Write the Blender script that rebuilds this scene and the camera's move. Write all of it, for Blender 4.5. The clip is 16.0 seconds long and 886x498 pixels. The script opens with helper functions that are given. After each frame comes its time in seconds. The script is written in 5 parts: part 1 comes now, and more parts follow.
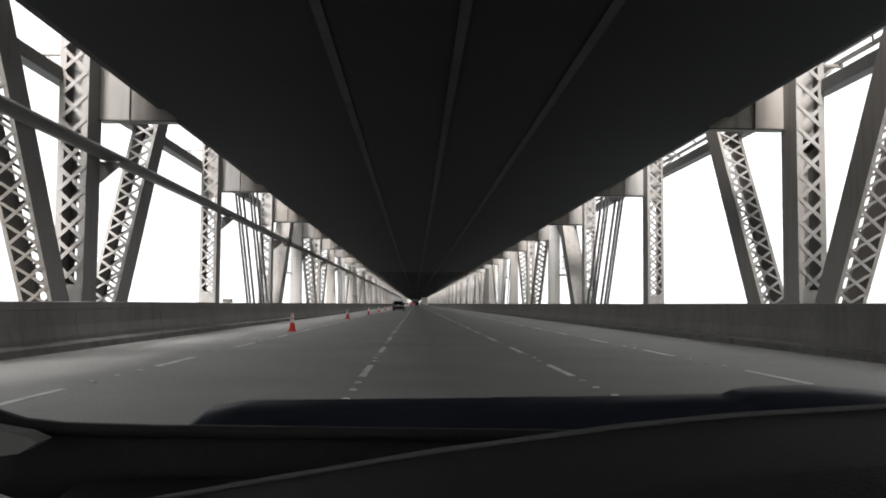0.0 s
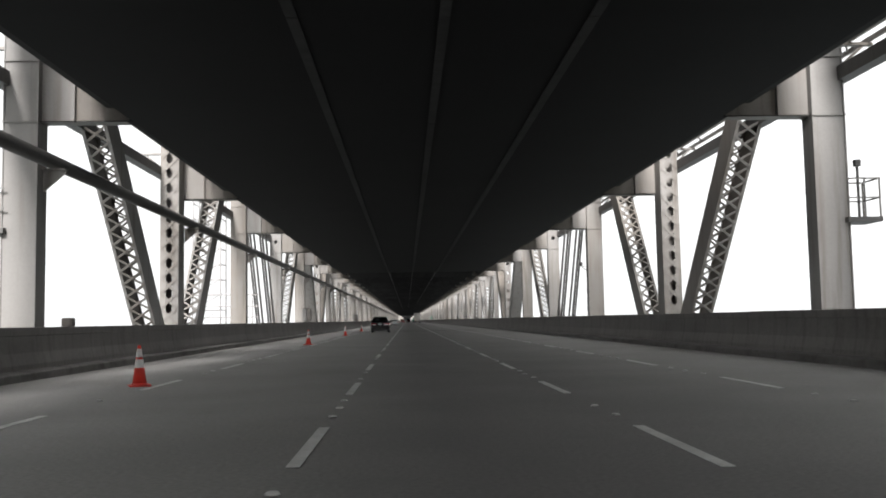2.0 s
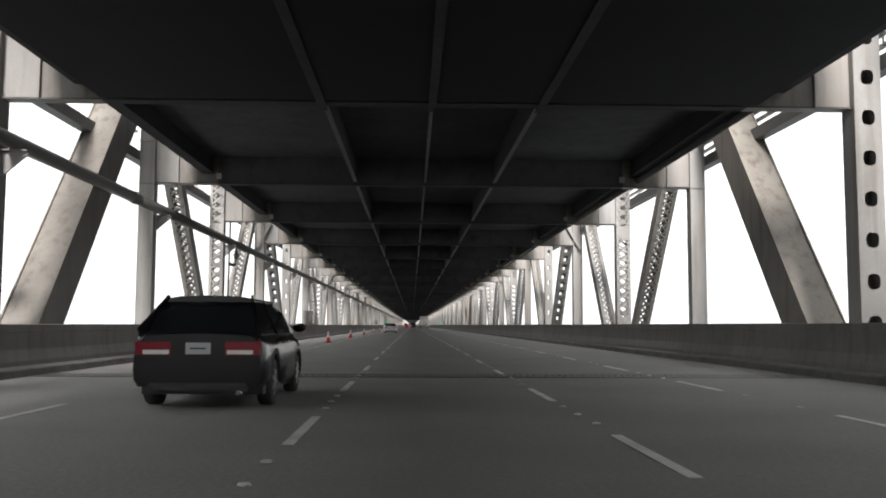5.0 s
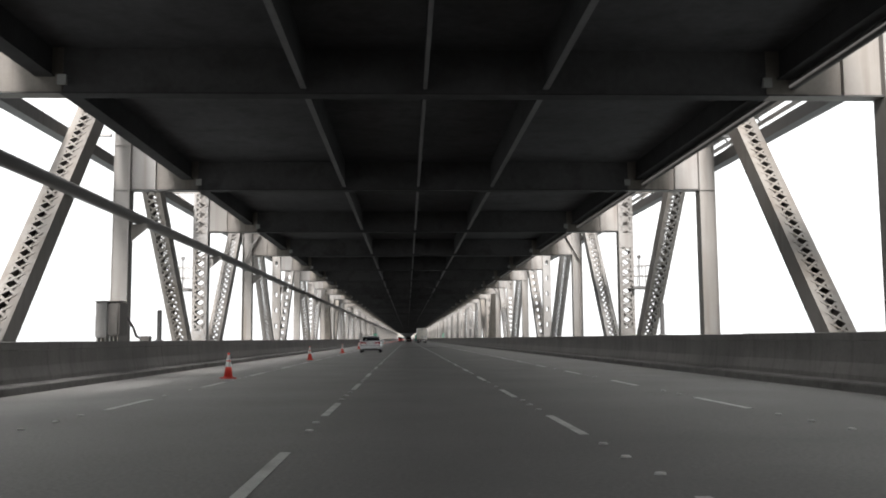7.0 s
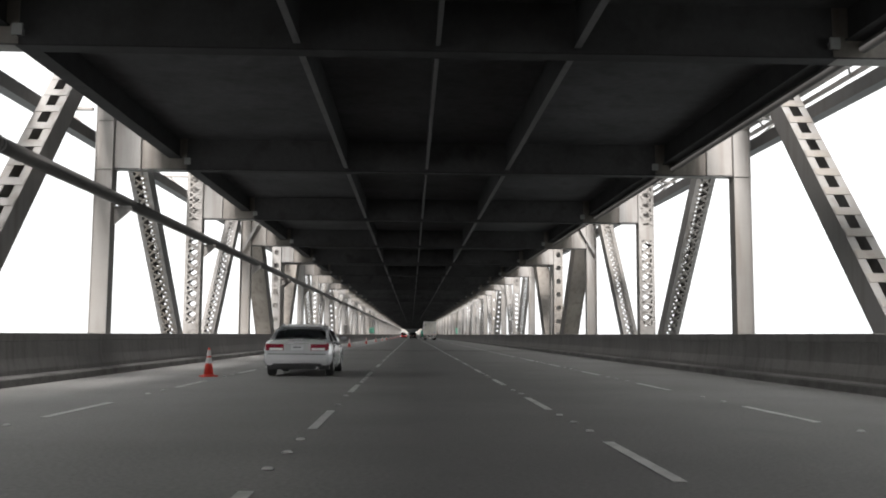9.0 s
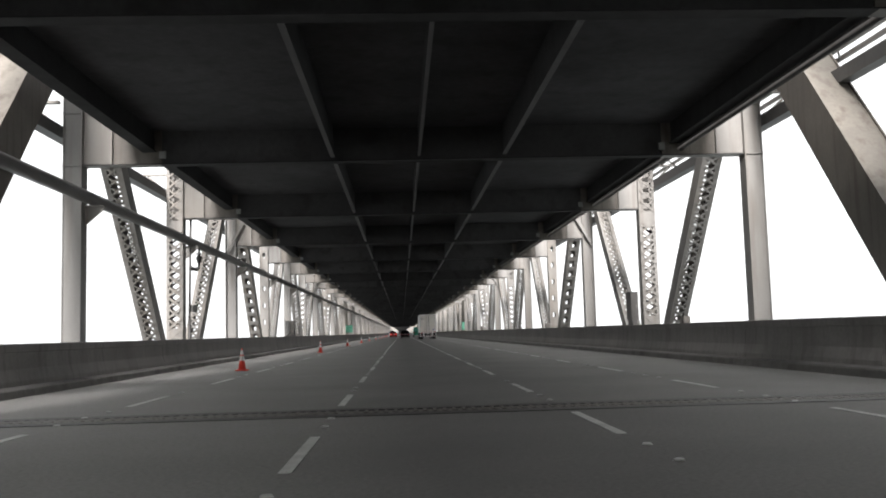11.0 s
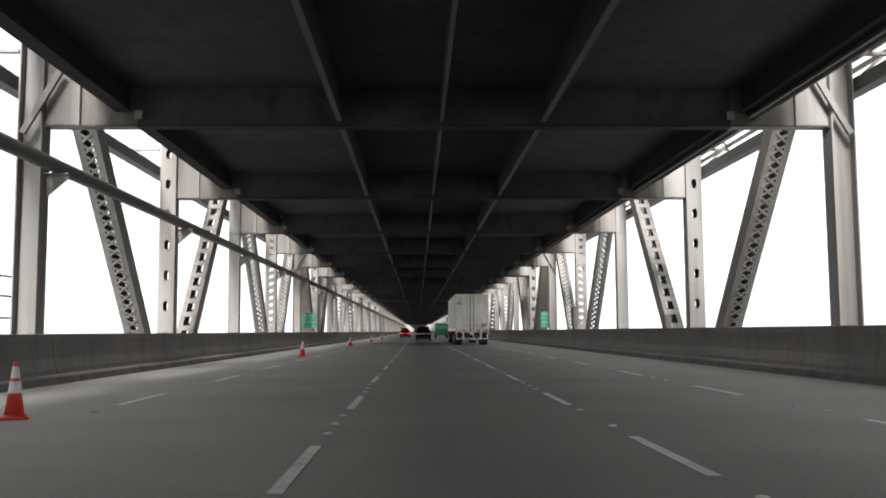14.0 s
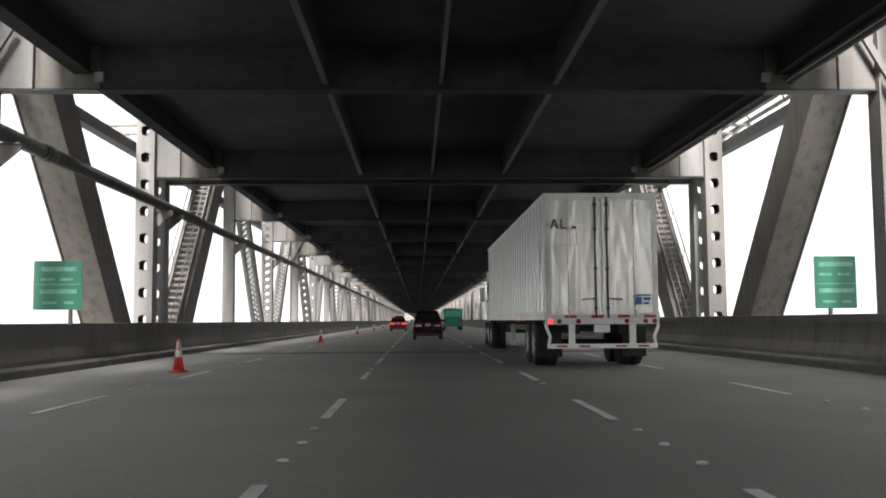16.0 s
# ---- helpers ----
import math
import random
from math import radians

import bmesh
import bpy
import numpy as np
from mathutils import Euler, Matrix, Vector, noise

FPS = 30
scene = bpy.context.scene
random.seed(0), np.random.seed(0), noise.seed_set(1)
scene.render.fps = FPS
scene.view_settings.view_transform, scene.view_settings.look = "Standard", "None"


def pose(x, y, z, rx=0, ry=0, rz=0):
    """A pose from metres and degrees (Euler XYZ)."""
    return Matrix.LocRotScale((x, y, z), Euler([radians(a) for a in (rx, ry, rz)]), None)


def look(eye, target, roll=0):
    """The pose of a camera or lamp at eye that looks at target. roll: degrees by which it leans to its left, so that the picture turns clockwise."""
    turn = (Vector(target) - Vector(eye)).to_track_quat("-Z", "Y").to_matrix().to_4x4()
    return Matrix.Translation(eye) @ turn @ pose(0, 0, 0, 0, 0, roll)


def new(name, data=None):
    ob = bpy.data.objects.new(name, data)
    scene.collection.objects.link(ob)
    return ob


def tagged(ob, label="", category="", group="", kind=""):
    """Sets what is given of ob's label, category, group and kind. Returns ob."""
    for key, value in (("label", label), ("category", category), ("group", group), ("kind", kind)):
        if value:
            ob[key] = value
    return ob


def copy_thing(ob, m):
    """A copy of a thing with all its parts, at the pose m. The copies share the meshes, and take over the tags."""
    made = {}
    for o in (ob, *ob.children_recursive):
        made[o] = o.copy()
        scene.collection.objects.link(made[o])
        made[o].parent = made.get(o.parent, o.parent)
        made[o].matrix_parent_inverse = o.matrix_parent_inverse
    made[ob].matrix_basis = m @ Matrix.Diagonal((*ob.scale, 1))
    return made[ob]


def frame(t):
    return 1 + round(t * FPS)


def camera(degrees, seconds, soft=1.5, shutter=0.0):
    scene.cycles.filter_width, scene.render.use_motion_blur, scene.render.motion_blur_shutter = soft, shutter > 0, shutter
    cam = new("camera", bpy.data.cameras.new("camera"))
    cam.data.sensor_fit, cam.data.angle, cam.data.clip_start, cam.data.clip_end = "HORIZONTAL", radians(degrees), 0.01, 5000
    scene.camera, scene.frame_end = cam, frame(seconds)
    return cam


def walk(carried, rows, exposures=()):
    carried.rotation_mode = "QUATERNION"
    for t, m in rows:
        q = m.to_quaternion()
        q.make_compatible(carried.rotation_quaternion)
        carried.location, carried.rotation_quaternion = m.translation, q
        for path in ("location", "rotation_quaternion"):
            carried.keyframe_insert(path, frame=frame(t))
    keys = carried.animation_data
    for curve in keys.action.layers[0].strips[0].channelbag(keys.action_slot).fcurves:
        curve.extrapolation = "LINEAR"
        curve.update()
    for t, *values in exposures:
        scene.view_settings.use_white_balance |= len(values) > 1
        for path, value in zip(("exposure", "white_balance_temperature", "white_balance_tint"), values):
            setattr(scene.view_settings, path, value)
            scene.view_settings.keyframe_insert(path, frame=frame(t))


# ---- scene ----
# ---------------------------------------------------------------- camera
EYE = 1.11
cam = camera(52.0, 16.0, soft=1.9)
ROWS = [  # seconds, x, y, yaw, pitch, roll
    (0.0, -0.09, -0.28, -1.76, 3.46, -0.43),
    (0.5, -0.07, 11.63, -1.85, 3.93, -0.19),
    (1.0, -0.04, 23.45, -2.09, 4.44, 0.40),
    (1.5, -0.02, 35.34, -2.09, 3.88, 0.80),
    (2.0, 0.02, 47.52, -2.28, 4.45, 1.00),
    (2.5, 0.07, 59.96, -2.53, 4.93, 1.41),
    (3.0, 0.12, 72.55, -2.16, 4.27, 0.83),
    (5.3, 0.30, 128.67, -1.96, 5.00, -0.24),
    (5.5, 0.31, 133.64, -1.97, 5.10, 0.12),
    (6.0, 0.32, 146.14, -1.97, 4.47, 0.67),
    (6.5, 0.33, 158.65, -2.01, 5.32, 0.43),
    (7.0, 0.33, 171.17, -2.24, 5.63, 0.38),
    (7.5, 0.32, 183.73, -2.30, 5.75, 0.28),
    (8.0, 0.31, 196.33, -2.02, 5.40, 0.27),
    (8.5, 0.30, 208.95, -1.98, 5.60, -0.18),
    (9.0, 0.29, 221.63, -1.98, 5.40, -0.37),
    (9.2, 0.28, 226.74, -2.06, 5.42, -0.40),
    (11.3, 0.05, 280.46, -2.62, 5.20, 1.66),
    (11.5, 0.03, 285.57, -2.67, 5.51, 1.01),
    (12.0, 0.05, 298.32, -2.21, 5.22, 0.50),
    (12.5, 0.07, 311.08, -2.21, 5.52, 0.63),
    (13.0, 0.09, 323.80, -2.10, 5.63, 0.46),
    (13.5, 0.10, 336.50, -1.60, 5.05, 0.49),
    (14.0, 0.11, 349.16, -1.60, 5.17, 0.32),
    (14.5, 0.11, 361.78, -1.76, 4.90, 0.70),
    (15.0, 0.12, 374.45, -1.76, 4.79, 0.73),
    (15.5, 0.15, 387.09, -1.70, 4.69, 0.33),
    (16.0, 0.19, 399.75, -1.59, 4.49, 0.37),
]
walk(cam, [(t, pose(x, y, EYE, 90 + p, r, w)) for t, x, y, w, p, r in ROWS],
     [(0.0, 1.73), (0.4, 1.55), (3.0, 1.42), (5.0, 1.62), (16.0, 1.65)])

# ---------------------------------------------------------------- sky and light
world = bpy.data.worlds.new("sky")
scene.world = world
world.use_nodes = True
wn = world.node_tree
wn.nodes.clear()
sky = wn.nodes.new("ShaderNodeTexSky")
sky.sky_type = 'NISHITA'
sky.sun_disc = False
sky.sun_elevation = radians(35.7)
sky.sun_rotation = radians(187)
sky.dust_density = 6.0
sky.air_density = 1.6
grey = wn.nodes.new("ShaderNodeHueSaturation")     # high fog: nearly no colour left in the sky
grey.inputs["Saturation"].default_value = 0.10
even = wn.nodes.new("ShaderNodeMix")               # fog evens the sky out
even.data_type = 'RGBA'
even.inputs["Factor"].default_value = 0.75
even.inputs["B"].default_value = (6.9, 6.95, 7.0, 1)
back = wn.nodes.new("ShaderNodeBackground")
back.inputs["Strength"].default_value = 0.09
out = wn.nodes.new("ShaderNodeOutputWorld")
wn.links.new(sky.outputs["Color"], grey.inputs["Color"])
wn.links.new(grey.outputs["Color"], even.inputs["A"])
wn.links.new(even.outputs["Result"], back.inputs["Color"])
wn.links.new(back.outputs["Background"], out.inputs["Surface"])

sun = new("sun", bpy.data.lights.new("sun", 'SUN'))
sun.data.energy = 5.0
sun.data.angle = radians(14)
sun.data.color = (1.0, 0.965, 0.955)
sun.matrix_world = look((-20, -160, 116), (0, 0, 0))      # from behind the traveller, through high fog

scene.view_settings.exposure = 1.65


# ---------------------------------------------------------------- materials
def material(name, colour, rough=0.7, metal=0.0, grain=0.12, grain_size=9.0, blotch=0.25, blotch_size=0.6,
             dirt=None, dirt_amount=0.0, streak=False, bump=0.15, bump_size=60.0, spread=0.0, faded=None):
    """Paint, stone or steel with grain and larger blotches; dirt: a second colour in patches or upright runs."""
    m = bpy.data.materials.new(name)
    m.use_nodes = True
    nt = m.node_tree
    bsdf = nt.nodes["Principled BSDF"]
    bsdf.inputs["Roughness"].default_value = rough
    bsdf.inputs["Metallic"].default_value = metal
    geo = nt.nodes.new("ShaderNodeNewGeometry")

    def noise_at(size, detail, stretch=None):
        n = nt.nodes.new("ShaderNodeTexNoise")
        n.inputs["Scale"].default_value = size
        n.inputs["Detail"].default_value = detail
        if stretch:
            mp = nt.nodes.new("ShaderNodeMapping")
            mp.inputs["Scale"].default_value = stretch
            nt.links.new(geo.outputs["Position"], mp.inputs["Vector"])
            nt.links.new(mp.outputs["Vector"], n.inputs["Vector"])
        else:
            nt.links.new(geo.outputs["Position"], n.inputs["Vector"])
        return n.outputs["Fac"]

    def scaled(fac, low, high):
        r = nt.nodes.new("ShaderNodeMapRange")
        r.inputs["To Min"].default_value, r.inputs["To Max"].default_value = low, high
        r.inputs["From Min"].default_value, r.inputs["From Max"].default_value = 0.25, 0.75
        nt.links.new(fac, r.inputs["Value"])
        return r.outputs["Result"]

    def times(a, b):
        mu = nt.nodes.new("ShaderNodeMath")
        mu.operation = 'MULTIPLY'
        nt.links.new(a, mu.inputs[0])
        nt.links.new(b, mu.inputs[1])
        return mu.outputs["Value"]

    value = times(scaled(noise_at(grain_size, 4), 1 - grain, 1 + grain), scaled(noise_at(blotch_size, 3), 1 - blotch, 1 + blotch))
    if spread:
        info = nt.nodes.new("ShaderNodeObjectInfo")
        r = nt.nodes.new("ShaderNodeMapRange")
        r.inputs["To Min"].default_value, r.inputs["To Max"].default_value = 1 - spread, 1 + spread
        nt.links.new(info.outputs["Random"], r.inputs["Value"])
        value = times(value, r.outputs["Result"])
    base = nt.nodes.new("ShaderNodeVectorMath")
    base.operation = 'SCALE'
    base.inputs[0].default_value = colour
    nt.links.new(value, base.inputs["Scale"])
    colour_out = base.outputs["Vector"]
    if faded:                                          # some members have weathered towards another tone
        info = nt.nodes.new("ShaderNodeObjectInfo")
        many = nt.nodes.new("ShaderNodeMath")
        many.operation = 'MULTIPLY'
        many.inputs[1].default_value = 7.3
        frac = nt.nodes.new("ShaderNodeMath")
        frac.operation = 'FRACT'
        nt.links.new(info.outputs["Random"], many.inputs[0])
        nt.links.new(many.outputs["Value"], frac.inputs[0])
        patch = scaled(noise_at(0.7, 4), 0.25, 1.0)
        both = times(frac.outputs["Value"], patch)
        fade = nt.nodes.new("ShaderNodeMix")
        fade.data_type = 'RGBA'
        fade.inputs["B"].default_value = (*faded, 1)
        nt.links.new(both, fade.inputs["Factor"])
        nt.links.new(colour_out, fade.inputs["A"])
        colour_out = fade.outputs["Result"]
    if dirt:
        fac = noise_at(1.4, 5, (3.0, 3.0, 0.22) if streak else None)
        ramp = nt.nodes.new("ShaderNodeMapRange")
        ramp.inputs["From Min"].default_value, ramp.inputs["From Max"].default_value = 0.5, 0.72
        ramp.inputs["To Max"].default_value = dirt_amount
        nt.links.new(fac, ramp.inputs["Value"])
        mix = nt.nodes.new("ShaderNodeMix")
        mix.data_type = 'RGBA'
        mix.inputs["B"].default_value = (*dirt, 1)
        nt.links.new(ramp.outputs["Result"], mix.inputs["Factor"])
        nt.links.new(colour_out, mix.inputs["A"])
        colour_out = mix.outputs["Result"]
    nt.links.new(colour_out, bsdf.inputs["Base Color"])
    if bump:
        b = nt.nodes.new("ShaderNodeBump")
        b.inputs["Strength"].default_value = bump
        b.inputs["Distance"].default_value = 0.01
        nt.links.new(noise_at(bump_size, 3), b.inputs["Height"])
        nt.links.new(b.outputs["Normal"], bsdf.inputs["Normal"])
    return m


def plain(name, colour, rough=0.5, metal=0.0, coat=0.0, glow=0.0):
    m = bpy.data.materials.new(name)
    m.use_nodes = True
    b = m.node_tree.nodes["Principled BSDF"]
    b.inputs["Base Color"].default_value = (*colour, 1)
    b.inputs["Roughness"].default_value = rough
    b.inputs["Metallic"].default_value = metal
    b.inputs["Coat Weight"].default_value = coat
    if glow:
        b.inputs["Emission Color"].default_value = (*colour, 1)
        b.inputs["Emission Strength"].default_value = glow
    return m


STEEL = material("painted_steel", (0.1523, 0.1477, 0.1407), 0.55, 0.0, 0.06, 14, 0.12, 0.5, (0.08039, 0.06531, 0.05025), 0.6, True, 0.1, 40, 0.10, (0.1256, 0.1094, 0.09044))
STEEL_BROWN = material("rust_stained_steel", (0.1084, 0.09684, 0.08297), 0.6, 0.0, 0.1, 12, 0.25, 0.8, (0.0461, 0.03457, 0.02535), 0.7, True, 0.1, 40, 0.15)
STEEL_DARK = material("grimy_steel", (0.06615, 0.06379, 0.06142), 0.6, 0.0, 0.1, 12, 0.2, 0.5, (0.0378, 0.03308, 0.02835), 0.6, True, 0.1, 40, 0.1)
# inner part of the cross beams: under-deck shade goes into the colour
SOFFIT = material("shade_dark_steel", (0.05905, 0.05781, 0.05874), 0.75, 0.0, 0.12, 8, 0.25, 0.35, (0.01989, 0.0189, 0.0179), 0.6, False, 0.1, 30, 0.15)
STRINGER = material("stringer_steel", (0.0924, 0.0903, 0.09072), 0.6, 0.0, 0.1, 8, 0.2, 0.4, (0.04704, 0.04032, 0.03696), 0.5, False, 0.1, 30, 0.1)
# deck underside: the shade below it is put into these dark tones
SLAB = material("shade_dark_concrete", (0.05998, 0.05821, 0.06033), 0.9, 0.0, 0.15, 5, 0.3, 0.3, (0.02822, 0.02822, 0.02822), 0.5, False, 0.2, 25)
SHADE_BLACK = material("shade_black_steel", (0.005716, 0.005503, 0.005841), 0.85, 0.0, 0.12, 8, 0.25, 0.35, None, 0, False, 0.1, 30, 0.1)
DULL_STRIP = material("dull_dark_steel", (0.03641, 0.0355, 0.0355), 0.8, 0.0, 0.2, 3, 0.3, 0.35, (0.02428, 0.02428, 0.02428), 0.6, False, 0.1, 30, 0.1)
SHADE_FLANGE = material("shade_flange_steel", (0.0336, 0.03276, 0.0336), 0.85, 0.0, 0.2, 3, 0.3, 0.35, None, 0, False, 0.1, 30, 0.1)
for dull in (SHADE_BLACK, SOFFIT, SLAB, DULL_STRIP, SHADE_FLANGE):
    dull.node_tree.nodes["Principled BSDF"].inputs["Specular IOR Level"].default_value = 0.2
CONCRETE = material("barrier_concrete", (0.134, 0.1286, 0.1213), 0.85, 0.0, 0.1, 11, 0.18, 0.5, (0.05226, 0.04808, 0.04181), 0.4, True, 0.25, 45)
KERB = material("kerb_concrete", (0.1085, 0.1052, 0.09983), 0.9, 0.0, 0.15, 9, 0.2, 0.8, (0.04288, 0.0402, 0.03752), 0.7, False, 0.3, 40)
ASPHALT = material("worn_asphalt", (0.108, 0.105, 0.100), 0.8, 0.0, 0.22, 22, 0.14, 0.35, (0.08925, 0.0884, 0.085), 0.5, False, 0.35, 120)


def lane_wear_and_daylight(m):
    """Oil-darkened lanes between the lines; paler outer strips, seldom driven, with side daylight painted in."""
    nt = m.node_tree
    bsdf = nt.nodes["Principled BSDF"]
    src = bsdf.inputs["Base Color"].links[0].from_socket
    geo = nt.nodes.new("ShaderNodeNewGeometry")
    sep = nt.nodes.new("ShaderNodeSeparateXYZ")
    nt.links.new(geo.outputs["Position"], sep.inputs["Vector"])
    wob = nt.nodes.new("ShaderNodeTexNoise")
    wob.inputs["Scale"].default_value = 0.5
    nt.links.new(geo.outputs["Position"], wob.inputs["Vector"])
    add = nt.nodes.new("ShaderNodeMath")
    add.operation = 'ADD'
    nt.links.new(sep.outputs["X"], add.inputs[0])
    nt.links.new(wob.outputs["Fac"], add.inputs[1])
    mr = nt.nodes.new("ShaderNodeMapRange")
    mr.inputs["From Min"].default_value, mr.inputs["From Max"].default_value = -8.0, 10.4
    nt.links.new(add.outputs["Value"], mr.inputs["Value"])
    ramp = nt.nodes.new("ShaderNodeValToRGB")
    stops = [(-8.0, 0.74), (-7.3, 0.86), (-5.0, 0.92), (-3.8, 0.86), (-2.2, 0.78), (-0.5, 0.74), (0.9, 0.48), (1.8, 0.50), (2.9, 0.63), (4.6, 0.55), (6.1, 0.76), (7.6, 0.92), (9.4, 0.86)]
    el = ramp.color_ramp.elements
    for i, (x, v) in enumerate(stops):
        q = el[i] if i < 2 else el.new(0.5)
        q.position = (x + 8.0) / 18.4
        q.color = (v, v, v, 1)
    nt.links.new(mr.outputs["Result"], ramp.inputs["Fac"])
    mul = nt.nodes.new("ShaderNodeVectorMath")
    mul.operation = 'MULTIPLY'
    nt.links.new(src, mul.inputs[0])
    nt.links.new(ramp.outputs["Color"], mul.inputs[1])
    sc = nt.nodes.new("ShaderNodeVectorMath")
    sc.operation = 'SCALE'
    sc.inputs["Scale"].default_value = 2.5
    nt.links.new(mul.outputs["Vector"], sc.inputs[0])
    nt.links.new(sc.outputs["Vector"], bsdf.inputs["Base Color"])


lane_wear_and_daylight(ASPHALT)
PAINT = material("road_paint", (0.5184, 0.5184, 0.499), 0.6, 0.0, 0.12, 40, 0.15, 3.0, (0.162, 0.162, 0.1555), 0.5, False, 0.2, 90)
PALE_PLATE = material("pale_plate", (0.201, 0.201, 0.1943), 0.5, 0.0, 0.08, 14, 0.12, 2.0, (0.201, 0.1876, 0.1675), 0.4, False, 0.1, 40)
PIPE = material("pipe_paint", (0.05992, 0.05762, 0.05532), 0.5, 0.0, 0.08, 9, 0.15, 0.6, (0.03227, 0.02535, 0.02074), 0.4, False, 0.08, 30)
WATER = material("bay_water", (0.16, 0.18, 0.18), 0.25, 0.0, 0.05, 0.2, 0.1, 0.02, None, 0, False, 0.3, 0.4)


# ---------------------------------------------------------------- mesh helpers
def bar(bm, a, b, w, h, side=(1, 0, 0)):
    """A square bar from a to b: w along side, h across it."""
    a, b = Vector(a), Vector(b)
    d = (b - a).normalized()
    s = Vector(side)
    s = (s - d * s.dot(d)).normalized()
    u = d.cross(s)
    vs = [bm.verts.new(p + s * (w / 2 * i) + u * (h / 2 * j)) for p in (a, b) for i, j in ((-1, -1), (1, -1), (1, 1), (-1, 1))]
    for f in ((3, 2, 1, 0), (4, 5, 6, 7), (0, 1, 5, 4), (1, 2, 6, 5), (2, 3, 7, 6), (3, 0, 4, 7)):
        bm.faces.new([vs[i] for i in f])


def box(bm, x0, x1, y0, y1, z0, z1):
    vs = [bm.verts.new((x, y, z)) for z in (z0, z1) for x, y in ((x0, y0), (x1, y0), (x1, y1), (x0, y1))]
    for f in ((3, 2, 1, 0), (4, 5, 6, 7), (0, 1, 5, 4), (1, 2, 6, 5), (2, 3, 7, 6), (3, 0, 4, 7)):
        bm.faces.new([vs[i] for i in f])


def tube(bm, a, b, r0, r1=None, sides=12, caps=True):
    r1 = r0 if r1 is None else r1
    a, b = Vector(a), Vector(b)
    d = (b - a).normalized()
    s = d.orthogonal().normalized()
    u = d.cross(s)
    rings = []
    for p, r in ((a, r0), (b, r1)):
        rings.append([bm.verts.new(p + (s * math.cos(2 * math.pi * k / sides) + u * math.sin(2 * math.pi * k / sides)) * r) for k in range(sides)])
    for k in range(sides):
        f = bm.faces.new((rings[0][k], rings[0][(k + 1) % sides], rings[1][(k + 1) % sides], rings[1][k]))
        f.smooth = True
    if caps:
        bm.faces.new(rings[0][::-1])
        bm.faces.new(rings[1])


def extrude_profile(bm, pts, y0, y1, closed=True, smooth=False):
    """A profile of (x, z) pairs drawn along y."""
    a = [bm.verts.new((x, y0, z)) for x, z in pts]
    b = [bm.verts.new((x, y1, z)) for x, z in pts]
    n = len(pts)
    for i in range(n if closed else n - 1):
        f = bm.faces.new((a[i], a[(i + 1) % n], b[(i + 1) % n], b[i]))
        f.smooth = smooth
    if closed:
        bm.faces.new(a[::-1])
        bm.faces.new(b)


def mesh_of(name, bm, mat):
    bmesh.ops.recalc_face_normals(bm, faces=bm.faces[:])
    me = bpy.data.meshes.new(name)
    bm.to_mesh(me)
    bm.free()
    me.materials.append(mat)
    return me


def part(name, bm, mat, parent=None, label="", m=None):
    """Links a bmesh, or a mesh that is there already, as one object under its thing."""
    me = bm if isinstance(bm, bpy.types.Mesh) else mesh_of(name, bm, mat)
    ob = new(name, me)
    if parent:
        ob.parent = parent
    if m is not None:
        ob.matrix_basis = m
    if label:
        ob["label"] = label
    return ob


def empty(name, m=None):
    ob = new(name)
    ob.empty_display_size = 0.3
    if m is not None:
        ob.matrix_basis = m
    return ob


# ---------------------------------------------------------------- the bridge's plan
MID = 0.71                    # centre line of the trusses
FACE = 9.55                   # from there to the inner face of the posts
BOTTOM = -2.6                 # level of the lower joints
BEAM = 6.09                   # underside of the cross beams
END = 1014.0
FAR = 2400.0

nodes_1 = [-34.39, -19.63, -4.88, 9.88, 24.87, 40.7, 55.85, 69.85, 84.13, 98.33, 112.72, 127.16, 141.49]
tops_1 = [22, 22, 22, 22, 22, 22, 17, 13.2, 14.5, 15.5, 13.5, 12.2, 11.2]
kinds_1 = ["deep_lattice", "deep_lattice", "deep_lattice", "deep_lattice", "wide_lattice", "open_lattice", "open_lattice", "deep_plate", "deep_lattice", "deep_plate", "hole_plate", "deep_plate", "round_holes"]
diag_1 = ["lattice", "wide_lattice", "rods", "wide_lattice", "wide_lattice", "rods", "box", "wide_lattice", "wide_lattice", "thin_rods", "wide_lattice", "box"]
up_1 = [True, False, True, False, True, False, True, False, True, False, True, False]
kind_of = ["round_holes", "plate", "lattice", "knee", "holes", "plate", "lattice", "knee", "holes", "plate", "lattice", "knee", "round_holes"]
diag_of = ["stained_box", "lattice", "lattice", "ladder", "diamond", "lattice", "lattice", "diamond", "ladder", "lattice", "lattice", "stained_box"]

NODES = [(y, top, k) for y, top, k in zip(nodes_1, tops_1, kinds_1)]
PANELS = [(nodes_1[i], nodes_1[i + 1], tops_1[i + 1] if up_1[i] else tops_1[i], diag_1[i], up_1[i]) for i in range(12)]
start = 141.55
for pitch in (11.98, 12.04, 12.02, 12.02, 12.02, 12.02):
    ys = [start + pitch * k for k in range(13)]
    NODES += [(y, 11.2, kind_of[k]) for k, y in enumerate(ys) if not (k == 0 and start < 142)]
    PANELS += [(ys[k], ys[k + 1], 11.2, diag_of[k], k % 2 == 0) for k in range(12)]
    start = ys[-1] + 1.43
JOINTS = [141.55, 286.08, 431.97]
# ---------------------------------------------------------------- water, roadway, barriers
bm = bmesh.new()
box(bm, -4000, 4000, -4000, 4000, -46.0, -45.0)
tagged(part("water", bm, WATER), "pale grey bay water under the bridge", "water", kind="structure")

